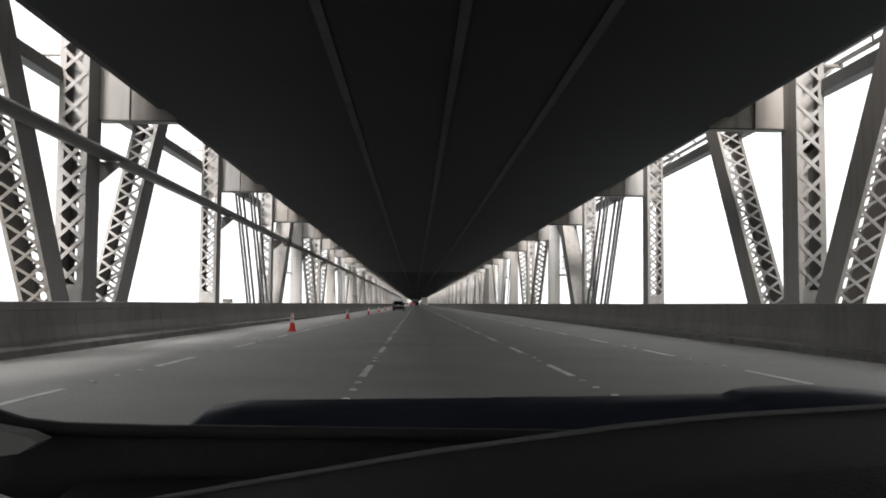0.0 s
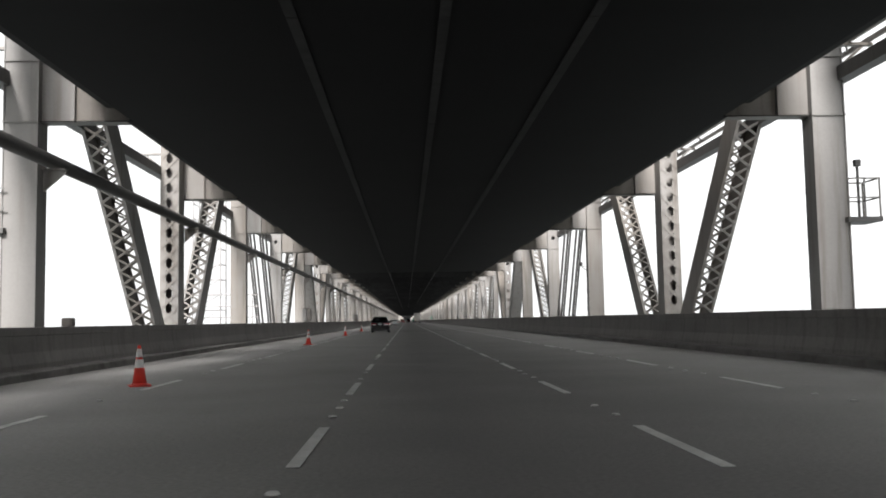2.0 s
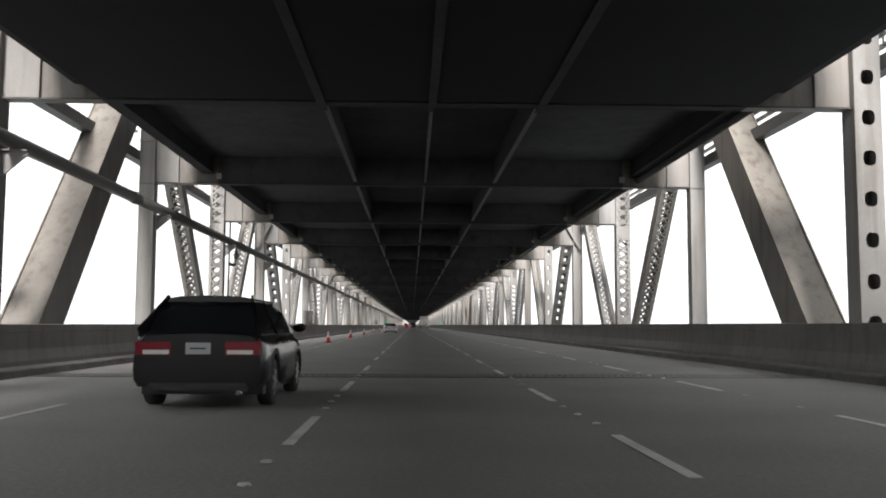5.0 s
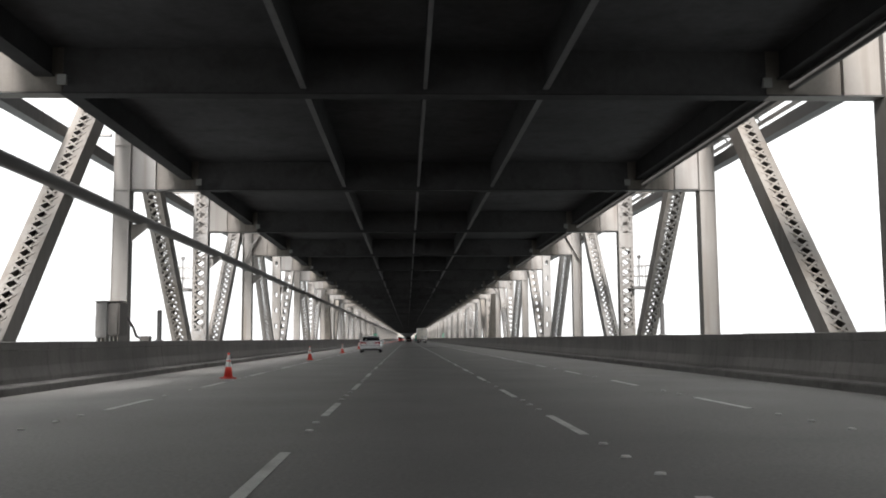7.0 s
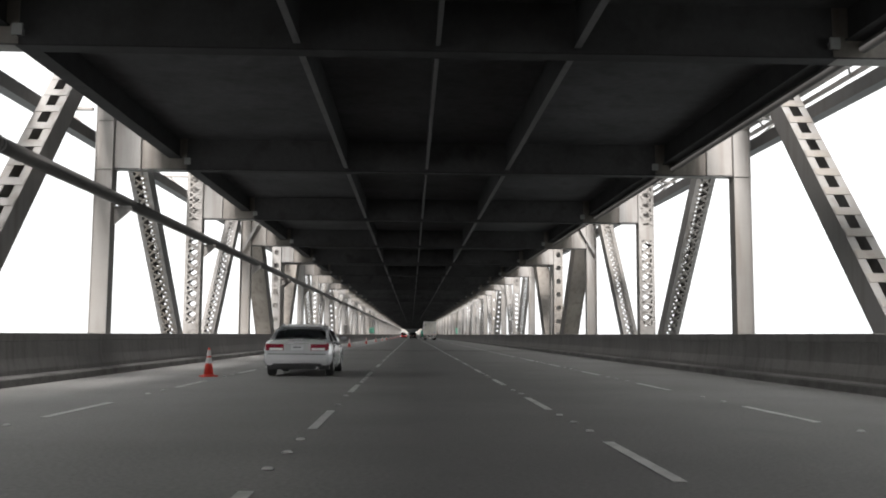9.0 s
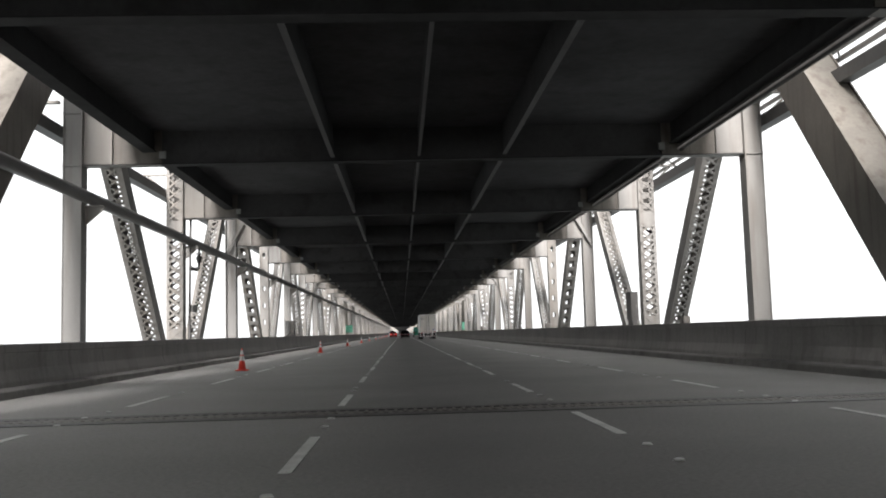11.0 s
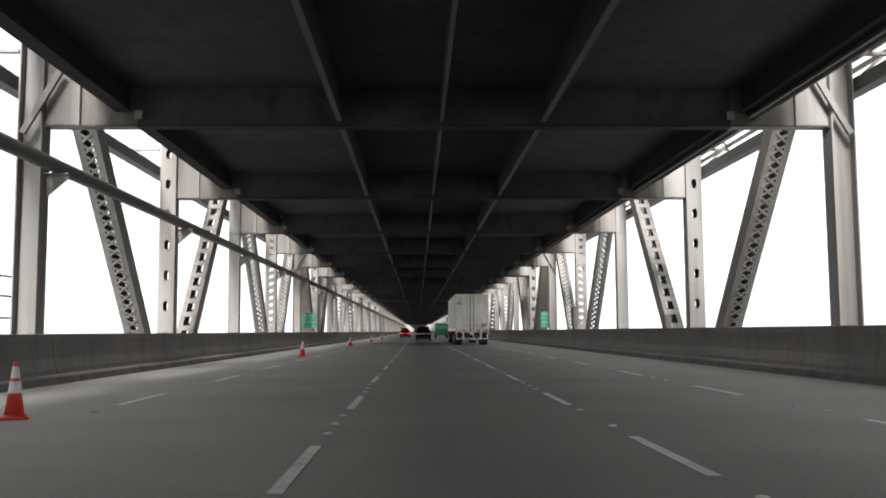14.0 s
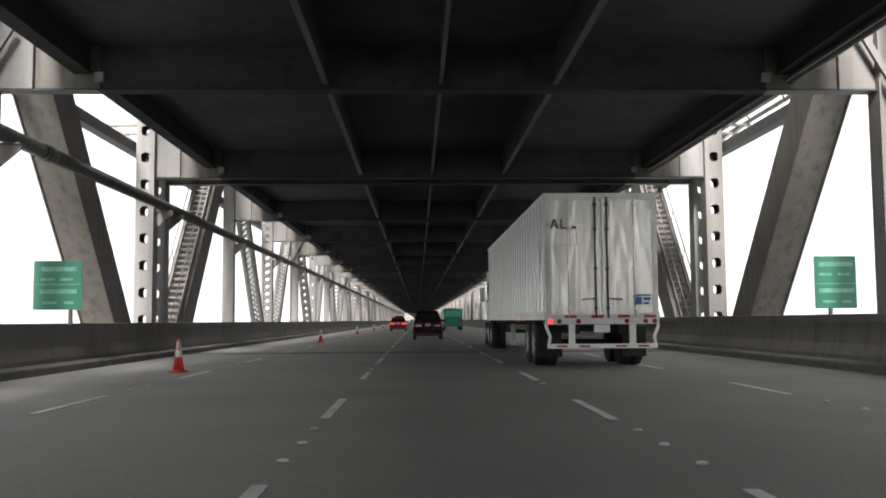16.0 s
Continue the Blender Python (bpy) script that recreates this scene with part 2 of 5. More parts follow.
LEFT, RIGHT = -7.72, 9.12      # faces of the kerbs
bm = bmesh.new()
box(bm, LEFT - 2.2, RIGHT + 2.2, -60, FAR, -0.9, 0.0)
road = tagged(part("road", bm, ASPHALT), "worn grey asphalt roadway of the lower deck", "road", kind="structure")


rnd0 = random.Random(2)


def barrier(sign, face, top, y0, y1):
    """Leaning wall and coping, drawn along the bridge. face: x of the kerb."""
    e = sign
    wall = bmesh.new()
    extrude_profile(wall, [(face + e * 0.36, -0.2), (face + e * 0.40, 0.30), (face + e * 0.465, 0.55), (face + e * 0.50, top - 0.19),
                           (face + e * 0.47, top - 0.18), (face + e * 0.47, top - 0.015), (face + e * 0.49, top), (face + e * 0.86, top), (face + e * 0.86, -0.2)], y0, y1)
    return wall


for e, face, top, nm in ((-1, LEFT, 1.10, "barrier_north"), (1, RIGHT, 1.19, "barrier_south")):
    ob = tagged(empty(nm), "stained grey concrete parapet beside the roadway", "barrier", kind="structure")
    me = mesh_of("parapet_segment", barrier(e, face, top, 0.0, 7.245), CONCRETE)
    for k in range(-9, 72):
        part("parapet_segment", me, None, ob, m=Matrix.Translation((rnd0.uniform(-0.006, 0.006), k * 7.26, rnd0.uniform(-0.006, 0.006))))
    part("parapet_wall", barrier(e, face, top, 72 * 7.26, FAR), CONCRETE, ob)
    kerb = bmesh.new()
    extrude_profile(kerb, [(face, -0.1), (face + e * 0.02, 0.15), (face + e * 0.05, 0.18), (face + e * 0.40, 0.20), (face + e * 0.40, -0.1)], -60, FAR)
    part("kerb", kerb, KERB, ob, "low dirty concrete kerb ledge")

# lane lines: a painted dash, then four raised dots, again and again
def lane_dash(length):
    b = bmesh.new()
    box(b, -0.055, 0.055, 0, length, 0.001, 0.006)
    return mesh_of("lane_dash", b, PAINT)


DASH = lane_dash(2.6)
b = bmesh.new()
tube(b, (0, 0, 0.0), (0, 0, 0.018), 0.055, 0.04, 8)
DOT = mesh_of("lane_dot", b, PAINT)
rnd = random.Random(4)
for x, cycle, phase in ((-4.5, 6.82, 1.93), (-0.87, 6.84, 6.71), (2.36, 6.71, 0.48), (5.6, 6.9, 5.77)):
    line = tagged(empty("lane_line", Matrix.Translation((x, 0, 0))), "dashed white lane line with raised round markers", "lane line", kind="structure")
    y = phase - 2 * cycle
    while y < 560:
        part("lane_dash", DASH, None, line, m=pose(rnd.uniform(-0.012, 0.012), y, 0.003, 0, 0, rnd.uniform(-0.2, 0.2)))
        if y < 400 or int(y) % 2:
            for k in range(3):
                if rnd.random() < 0.85:
                    part("lane_dot", DOT, None, line, m=pose(rnd.uniform(-0.02, 0.02), y + 2.6 + 1.06 * (k + 1), 0.004))
        y += cycle
    b = bmesh.new()
    while y < 1400:
        box(b, -0.055, 0.055, y, y + 2.6, 0.004, 0.009)
        y += cycle
    tagged(part("far_dashes", b, PAINT, line), kind="stuff")

# finger joints across the road between the spans
for yj in JOINTS:
    joint = tagged(empty("expansion_joint", Matrix.Translation((0, yj - 0.2, 0))), "steel finger joint across the roadway", "expansion joint", kind="structure")
    b = bmesh.new()
    box(b, LEFT, RIGHT, -0.62, -0.30, 0.002, 0.012)
    box(b, LEFT, RIGHT, 0.30, 0.62, 0.002, 0.012)
    part("joint_plate", b, STEEL_DARK, joint)
    b = bmesh.new()
    x = LEFT + 0.05
    while x < RIGHT:
        box(b, x, x + 0.05, -0.30, 0.10, 0.003, 0.011)
        box(b, x + 0.07, x + 0.12, -0.10, 0.30, 0.003, 0.011)
        x += 0.14
    tagged(part("joint_fingers", b, STEEL, joint), kind="stuff")

# ---------------------------------------------------------------- trusses
def post_frame(kind):
    """Width across, depth along, for a kind of post."""
    return {"wide_lattice": (0.78, 1.05), "deep_lattice": (0.72, 0.92), "open_lattice": (0.72, 0.92), "deep_plate": (0.80, 0.60), "hole_plate": (0.80, 0.60), "lattice": (0.68, 0.53), "plate": (0.49, 0.48), "holes": (0.58, 0.48), "round_holes": (0.62, 0.57), "knee": (0.58, 0.53)}[kind]


def plates_mesh(kind, z0, z1, e):
    """The plates of an upright; x runs outwards from the inner face."""
    w, d = post_frame(kind)
    b = bmesh.new()
    t = 0.03
    if "lattice" in kind:
        leg = {"deep_lattice": 0.21, "lattice": 0.10, "open_lattice": 0.09}.get(kind, 0.14)
        for x in (0, w - t):
            box(b, e * x, e * (x + t), -d / 2, d / 2, z0, z1)
            for y in (-d / 2, d / 2 - 0.025):
                xx = x + t if x == 0 else x - leg
                box(b, e * xx, e * (xx + leg), y, y + 0.025, z0, z1)
        box(b, e * 0.04, e * (w - 0.04), -0.012, 0.012, 5.75, 8.1)          # diaphragm behind the cross beam
        for y in (-d / 2 - 0.014, d / 2):                                    # batten plates at the deck
            box(b, e * 0.02, e * (w - 0.02), y, y + 0.014, 0.5, 1.55)
            if kind == "lattice":
                box(b, e * 0.02, e * (w - 0.02), y, y + 0.014, 5.3, 5.98)
    elif kind == "knee":
        box(b, 0, e * w, -0.02, 0.02, z0, z1)
        for x in (0, w - 0.035):
            box(b, e * x, e * (x + 0.035), -d / 2, d / 2, z0, z1)
    elif kind == "hole_plate":                                  # closed box with a round hand hole in its cross face
        for x in (0, w - t):
            box(b, e * x, e * (x + t), -d / 2, d / 2, z0, z1)
        for y in (-d / 2 + 0.03, d / 2 - 0.05):
            box(b, e * t, e * (w - t), y, y + 0.02, z0, 6.49)
            box(b, e * t, e * (w - t), y, y + 0.02, 7.19, z1)
            n, r, cx, cz = 16, 0.13, w / 2, 6.84
            rings = []
            for yy in (y, y + 0.02):
                out, inn = [], []
                for i in range(n):
                    a = 2 * math.pi * i / n
                    c, s = math.cos(a), math.sin(a)
                    q = max(abs(c), abs(s))
                    out.append(b.verts.new((e * (cx + c / q * (w / 2 - t)), yy, cz + s / q * 0.35)))
                    inn.append(b.verts.new((e * (cx + c * r), yy, cz + s * r)))
                for i in range(n):
                    j = (i + 1) % n
                    b.faces.new((out[i], out[j], inn[j], inn[i]))
                rings.append(inn)
            for i in range(n):
                j = (i + 1) % n
                b.faces.new((rings[0][i], rings[0][j], rings[1][j], rings[1][i]))
        for z in (6.05, 7.55):
            box(b, -e * 0.03, e * (w + 0.03), -d / 2 - 0.02, d / 2 + 0.02, z, z + 0.04)
    elif "plate" in kind:
        box(b, 0, e * w, -d / 2 + 0.03, d / 2 - 0.03, z0, z1)
        for x in (-0.02, w - 0.01):
            box(b, e * x, e * (x + 0.03), -d / 2, d / 2, z0, z1)
        for z in (6.05, 7.55):
            box(b, -e * 0.03, e * (w + 0.03), -d / 2 - 0.02, d / 2 + 0.02, z, z + 0.04)
    else:
        for x in (0, w - t):
            box(b, e * x, e * (x + t), -d / 2, d / 2, z0, z1)
    return b


def holed_mesh(kind, z0, z1, e, y):
    """A cover plate with a row of openings."""
    w, d = post_frame(kind)
    b = bmesh.new()
    step, r, n = (0.93, 0.15, 8) if kind == "round_holes" else (1.13, 0.095, 8)
    rz = r * (1.15 if kind == "round_holes" else 1.9)
    t = 0.02
    count = int((z1 - z0) / step)
    for k in range(count):
        zc = z0 + step * (k + 0.5)
        outer, inner = [], []
        for i in range(n * 2):
            a = 2 * math.pi * i / (n * 2)
            c, s = math.cos(a), math.sin(a)
            q = max(abs(c), abs(s))
            outer.append((w / 2 + c / q * w / 2, zc + s / q * step / 2))
            inner.append((w / 2 + math.copysign(abs(c) ** 0.7, c) * r, zc + math.copysign(abs(s) ** 0.7, s) * rz))
        for yy in (y, y + t):
            vo = [b.verts.new((e * x, yy, z)) for x, z in outer]
            vi = [b.verts.new((e * x, yy, z)) for x, z in inner]
            for i in range(n * 2):
                j = (i + 1) % (n * 2)
                b.faces.new((vo[i], vo[j], vi[j], vi[i]))
        ring = [[b.verts.new((e * x, yy, z)) for x, z in inner] for yy in (y, y + t)]
        for i in range(n * 2):
            j = (i + 1) % (n * 2)
            b.faces.new((ring[0][i], ring[0][j], ring[1][j], ring[1][i]))
    return b


def post_lacing(kind, z0, z1, e):
    w, d = post_frame(kind)
    b = bmesh.new()
    step, wide = (w * 0.82, 0.10) if kind != "lattice" else (w * 0.66, 0.085)
    if kind == "open_lattice":
        wide = 0.07
    for y in (-d / 2 - 0.012, d / 2 + 0.012):
        z = z0
        while z < z1 - step:
            if not (0.2 < z < 1.0 or (kind == "lattice" and 5.1 < z < 5.6)):
                bar(b, (e * 0.05, y, z), (e * (w - 0.05), y, z + step), 0.014, wide, (0, 1, 0))
                bar(b, (e * (w - 0.05), y + 0.016 * (1 if y > 0 else -1), z), (e * 0.05, y + 0.016 * (1 if y > 0 else -1), z + step), 0.014, wide, (0, 1, 0))
            z += step
    return b


POSTS = {}


def post(kind, top, e):
    key = (kind, round(top, 1), e)
    if key not in POSTS:
        parts = [("plates", mesh_of("post", plates_mesh(kind, BOTTOM - 0.4, top, e), STEEL))]
        w, d = post_frame(kind)
        if "lattice" in kind:
            parts.append(("lacing", mesh_of("lacing", post_lacing(kind, BOTTOM - 0.4, top, e), STEEL)))
        elif "holes" in kind:
            parts.append(("cover_plate", mesh_of("cover_plate", holed_mesh(kind, BOTTOM - 0.4, top, e, -d / 2 - 0.022), STEEL)))
            parts.append(("cover_plate", mesh_of("cover_plate", holed_mesh(kind, BOTTOM - 0.4, top, e, d / 2 + 0.002), STEEL)))
        POSTS[key] = parts
    return POSTS[key]


# a sloping member lies along its own z axis; it is turned into the panel afterwards
DIAGS = {}


def diagonal(kind, length, e):
    key = (kind, round(length, 1), e)
    if key in DIAGS:
        return DIAGS[key]
    L = length
    b = bmesh.new()
    parts = []
    if kind in ("box", "stained_box"):
        w, d, t = 0.96, 1.22, 0.03
        box(b, 0, e * w, -d / 2 + 0.05, d / 2 - 0.05, 0, L)
        for x in (-0.02, w - 0.02):
            box(b, e * x, e * (x + 0.04), -d / 2, d / 2, 0, L)
        parts.append(("diagonal", mesh_of("diagonal", b, STEEL if kind == "box" else STEEL_BROWN)))
    elif kind == "thin_rods":
        for x, y in ((0.0, 0.05), (0.19, -0.05), (0.36, 0.02), (0.74, 0.05), (0.95, -0.05), (1.12, 0.02)):
            r = bmesh.new()
            bar(r, (e * x, y, 0), (e * x, y, L), 0.10, 0.20, (1, 0, 0))
            parts.append(("eye_bar", mesh_of("eye_bar", r, STEEL_DARK)))
        for xa in (0.19, 0.94):                                  # clamp plates high up
            box(b, e * (xa - 0.26), e * (xa + 0.24), -0.2, 0.2, L * 0.62 - 0.12, L * 0.62 + 0.12)
        parts.insert(0, ("diagonal", mesh_of("diagonal", b, STEEL_DARK)))
    elif kind == "rods":
        for x, y, wide in ((0.0, 0.05, 0.06), (0.205, -0.05, 0.055), (0.385, 0.02, 0.05), (0.78, 0.05, 0.06), (0.985, -0.05, 0.055), (1.165, 0.02, 0.05)):
            r = bmesh.new()
            bar(r, (e * x, y, 0), (e * x, y, L), wide, 0.37, (1, 0, 0))
            parts.append(("eye_bar", mesh_of("eye_bar", r, STEEL_DARK)))
        for f in (0.03, 0.97):
            for ya, xa in ((0.0, 0.19), (0.0, 0.97)):
                box(b, e * (xa - 0.15), e * (xa + 0.17), ya - 0.22, ya + 0.22, L * f - 0.09, L * f + 0.09)
        parts.insert(0, ("diagonal", mesh_of("diagonal", b, STEEL_DARK)))
    else:
        w, d = {"wide_lattice": (0.80, 0.95), "diamond": (0.66, 0.58), "ladder": (0.66, 0.64)}.get(kind, (0.66, 0.58))
        for x in (0, w - 0.03):
            box(b, e * x, e * (x + 0.03), -d / 2, d / 2, 0, L)
            lip = {"wide_lattice": 0.07, "lattice": 0.13}.get(kind, 0.17)
            xx = x + 0.03 if x == 0 else x - lip
            for y in (-d / 2, d / 2 - 0.02):
                box(b, e * xx, e * (xx + lip), y, y + 0.02, 0, L)
        parts.append(("diagonal", mesh_of("diagonal", b, STEEL)))
        lace = bmesh.new()
        for y in (-d / 2 - 0.012, d / 2 + 0.012):
            if kind == "ladder":
                z = 0.3
                while z < L - 0.3:
                    box(lace, e * 0.02, e * (w - 0.02), y - 0.008, y + 0.008, z, z + 0.27)
                    z += 0.74
            elif kind == "diamond":
                z = 0.0
                while z < L - 0.36:
                    for q in (0, 1):
                        a, c = (0.13, w - 0.13) if q else (w - 0.13, 0.13)
                        bar(lace, (e * a, y + 0.008 * q, z), (e * c, y + 0.008 * q, z + 0.36), 0.012, 0.07, (0, 1, 0))
                    z += 0.36
            else:
                step = 0.56 if kind == "wide_lattice" else 0.37
                rim = 0.05 if kind == "wide_lattice" else 0.11
                z = 0.0
                while z < L - step:
                    for s in (0, 1):
                        a, c = (rim, w - rim) if s else (w - rim, rim)
                        bar(lace, (e * a, y + 0.014 * s, z), (e * c, y + 0.014 * s, z + step), 0.014, 0.075, (0, 1, 0))
                    z += step
        parts.append(("lacing", mesh_of("lacing", lace, STEEL)))
    DIAGS[key] = parts
    return parts


def chord(b, e, z, y0, y1, z1=None, h=0.6):
    z1 = z if z1 is None else z1
    bar(b, (e * 0.36, y0, z), (e * 0.36, y1, z1), 0.7, h, (1, 0, 0))


for e, nm in ((-1, "truss_north"), (1, "truss_south")):
    x = MID + e * FACE
    truss = tagged(empty(nm, Matrix.Translation((x, 0, 0))), "grey painted riveted steel truss with laced members", "truss", kind="structure")
    for y, top, kind in NODES:
        first = None
        for pn, me in post(kind, top, e):
            if first is None:
                first = part("post", me, None, truss, m=Matrix.Translation((0, y - (0.42 if kind in ("deep_lattice", "wide_lattice", "open_lattice") else 0.0), 0)))
            else:
                part(pn, me, None, first)
    for y0, y1, top, kind, rising in PANELS:
        lo, hi = ((y0, BOTTOM), (y1, top)) if rising else ((y1, BOTTOM), (y0, top))
        if "rods" in kind:
            g = 1 if rising else -1
            a, c = (4.52, -0.6) if y0 < 71 else (2.38, 1.55)
            hi, lo = (hi[0] - a * g, 13.6), (lo[0] + c * g, BOTTOM)
        dy, dz = hi[0] - lo[0], hi[1] - lo[1]
        L = math.hypot(dy, dz)
        first = None
        for pn, me in diagonal(kind, L, e):
            if first is None:
                first = part("diagonal", me, None, truss, m=Matrix.Translation((0, lo[0] - (0.12 if "rods" not in kind else 0.0), lo[1])) @ Matrix.Rotation(-math.atan2(dy, dz), 4, 'X'))
            else:
                part(pn, me, None, first)
    for (ya, ta, _), (yb, tb, _) in zip(NODES, NODES[1:]):
        b = bmesh.new()
        chord(b, e, BOTTOM, ya, yb)
        part("lower_chord", b, STEEL, truss)
        b = bmesh.new()
        chord(b, e, ta, ya, yb, tb, 0.7)
        part("upper_chord", b, STEEL, truss)
        b = bmesh.new()
        bar(b, (e * 0.86, ya, 7.13), (e * 0.86, yb, 7.13), 0.34, 0.36)
        part("strut", b, STEEL_DARK, truss)

# ---------------------------------------------------------------- upper deck: slab, stringers, cross beams
GIRDER = 6.45                 # underside of the edge girders
edges = [(-60, 141.6, -7.2, 8.71), (141.6, FAR, -7.11, 8.38)]
for (y0, y1, xl, xr), mat in zip(edges, (SHADE_BLACK, SLAB)):
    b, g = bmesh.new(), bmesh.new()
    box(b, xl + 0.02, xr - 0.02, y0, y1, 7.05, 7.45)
    for xa in (xl, xr - 0.26):                                # edge girders, coloured near-black so the inner sides read as shaded
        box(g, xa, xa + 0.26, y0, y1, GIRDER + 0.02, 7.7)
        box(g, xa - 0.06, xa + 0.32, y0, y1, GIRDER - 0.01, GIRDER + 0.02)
    if y0 < 0:                                                # flat soffit closing the first spans, near-black with shade painted in
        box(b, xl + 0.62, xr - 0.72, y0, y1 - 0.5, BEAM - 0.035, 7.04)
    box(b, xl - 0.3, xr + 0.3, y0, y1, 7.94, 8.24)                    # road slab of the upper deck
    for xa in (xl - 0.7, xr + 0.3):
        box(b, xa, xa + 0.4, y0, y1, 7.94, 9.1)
    tagged(part("ceiling", b, mat), "underside of the upper road deck with shade painted dark", "ceiling", kind="structure")
    tagged(part("edge_girder", g, SHADE_FLANGE), "near-black girders along the upper deck edges, shade in their colour", "girder", kind="structure")


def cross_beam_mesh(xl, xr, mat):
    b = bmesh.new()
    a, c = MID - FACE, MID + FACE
    # inner web coloured for the shade under the deck; the ends stay light
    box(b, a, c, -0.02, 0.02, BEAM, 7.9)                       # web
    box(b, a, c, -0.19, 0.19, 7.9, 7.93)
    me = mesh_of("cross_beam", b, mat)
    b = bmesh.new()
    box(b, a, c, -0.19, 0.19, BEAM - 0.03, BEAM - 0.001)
    # flange coloured darker to offset light bouncing up from the road
    ends = [("bottom_flange", mesh_of("bottom_flange", b, SHADE_FLANGE if mat is SOFFIT else SHADE_BLACK), "flange darkened in colour against road light")]
    for x0, x1 in ((a, xl - 0.01), (xr + 0.01, c)):
        q = bmesh.new()
        s = x0 + 0.82 if x0 == a else x1 - 0.82
        r = bmesh.new()
        for y0 in (-0.05, 0.024):
            box(r, *((s + 0.02, x1) if x0 == a else (x0, s - 0.02)), y0, y0 + 0.026, BEAM, 7.88)
            box(q, *((x0, s + 0.02) if x0 == a else (s - 0.02, x1)), y0, y0 + 0.026, BEAM, 7.88)
        ends.append(("web_plate", mesh_of("web_plate", r, STEEL_BROWN), "rust-stained grey web plate"))
        box(q, s - 0.02, s + 0.02, -0.18, 0.18, BEAM + 0.002, 7.88)
        m = x0 if x0 == a else x1
        k = 1 if x0 == a else -1
        box(q, min(m, m + k * 0.8), max(m, m + k * 0.8), -0.075, 0.075, BEAM + 0.03, 7.86)
        box(q, x0, x1, -0.2, 0.2, BEAM - 0.034, BEAM - 0.031)
        ends.append(("beam_end", mesh_of("beam_end", q, STEEL), "light grey painted beam end at the post"))
    return me, ends


BEAMS = [cross_beam_mesh(-6.72, 8.12, SHADE_BLACK), cross_beam_mesh(-6.62, 7.83, SOFFIT)]
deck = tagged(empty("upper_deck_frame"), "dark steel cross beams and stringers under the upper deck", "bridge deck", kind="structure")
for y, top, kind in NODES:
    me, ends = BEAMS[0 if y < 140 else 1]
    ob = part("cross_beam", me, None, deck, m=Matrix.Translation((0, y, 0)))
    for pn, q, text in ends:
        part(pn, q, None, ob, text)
for (ya, _, _), (yb, _, _) in zip(NODES, NODES[1:]):
    if yb - ya < 2:
        continue
    for k in (-1, 0, 1):
        if ya < 140:
            break
        xs = MID + 2.47 * k
        b = bmesh.new()
        w = 0.04 if k == 0 else 0.06
        box(b, xs - w, xs + w, ya + 0.2, yb - 0.2, 6.17, 6.195)
        beam = part("stringer", b, STRINGER, deck)
        b = bmesh.new()
        box(b, xs - 0.012, xs + 0.012, ya + 0.05, yb - 0.05, 6.195, 7.05)
        # lit flange, shaded web: the difference is put into their colours
        part("web", b, SHADE_FLANGE, beam)

for xs in (-1.78, 0.71, 3.18):                               # cover strips along the flat soffit
    y = -58.0
    while y < 140:
        b = bmesh.new()
        box(b, xs - 0.09, xs + 0.09, y, y + 7.96, BEAM - 0.065, BEAM - 0.034)
        part("cover_strip", b, DULL_STRIP, deck)
        y += 8.0

# ---------------------------------------------------------------- pipe along the posts
PIPE_X, PIPE_Z = MID - FACE + 0.26, 5.12
pipe = tagged(empty("pipe", Matrix.Translation((PIPE_X, 0, PIPE_Z))), "long dark painted pipe carried on post brackets", "pipe", kind="structure")
cuts = [-71.4, -30.46, 59.86, 150.42, 240.74, 330.82, 421.26, 511.7, 602.14, 692.58, 783.02, 873.46, 963.9, 1013.88]
for ya, yb in zip(cuts, cuts[1:]):
    b = bmesh.new()
    tube(b, (0, ya, 0), (0, yb, 0), 0.175, None, 16)
    seg = part("pipe_length", b, PIPE, pipe)
    b = bmesh.new()
    r = 0.32 if yb == 59.86 else 0.205                       # one swollen joint, plain sleeves elsewhere
    tube(b, (0, yb - 0.36, 0), (0, yb - 0.14, 0), 0.18, r, 16)
    tube(b, (0, yb - 0.14, 0), (0, yb + 0.14, 0), r, None, 16)
    tube(b, (0, yb + 0.14, 0), (0, yb + 0.36, 0), r, 0.18, 16)
    part("coupling", b, PIPE, seg)
b = bmesh.new()
vs = [b.verts.new(p) for p in ((-0.26, -0.03, -0.17), (0.3, -0.03, -0.17), (0.3, -0.03, -0.26), (-0.26, -0.03, -0.75), (-0.26, 0.03, -0.17), (0.3, 0.03, -0.17), (0.3, 0.03, -0.26), (-0.26, 0.03, -0.75))]
for f in ((0, 1, 2, 3), (7, 6, 5, 4), (0, 4, 5, 1), (1, 5, 6, 2), (2, 6, 7, 3), (3, 7, 4, 0)):
    b.faces.new([vs[i] for i in f])
box(b, -0.26, 0.3, -0.12, 0.12, -0.19, -0.16)
BRACKET = mesh_of("bracket", b, STEEL)
for y, top, kind in NODES:
    part("bracket", BRACKET, None, pipe, "triangular grey steel bracket", Matrix.Translation((0, y + 0.1, 0)))

# knee straps from the slim posts to the cross beams
for y, top, kind in NODES:
    if kind != "knee":
        continue
    for e in (-1, 1):
        x = MID + e * FACE
        b = bmesh.new()
        for p, q in (((0.42, 5.85), (-0.46, 7.4)),):
            bar(b, (e * p[0], -0.36, p[1]), (e * q[0], -0.36, q[1]), 0.10, 0.14, (0, 1, 0))
        part("knee_strap", b, STEEL, bpy.data.objects["truss_north" if e < 0 else "truss_south"], "light grey bent steel strap", Matrix.Translation((0, y, 0)))

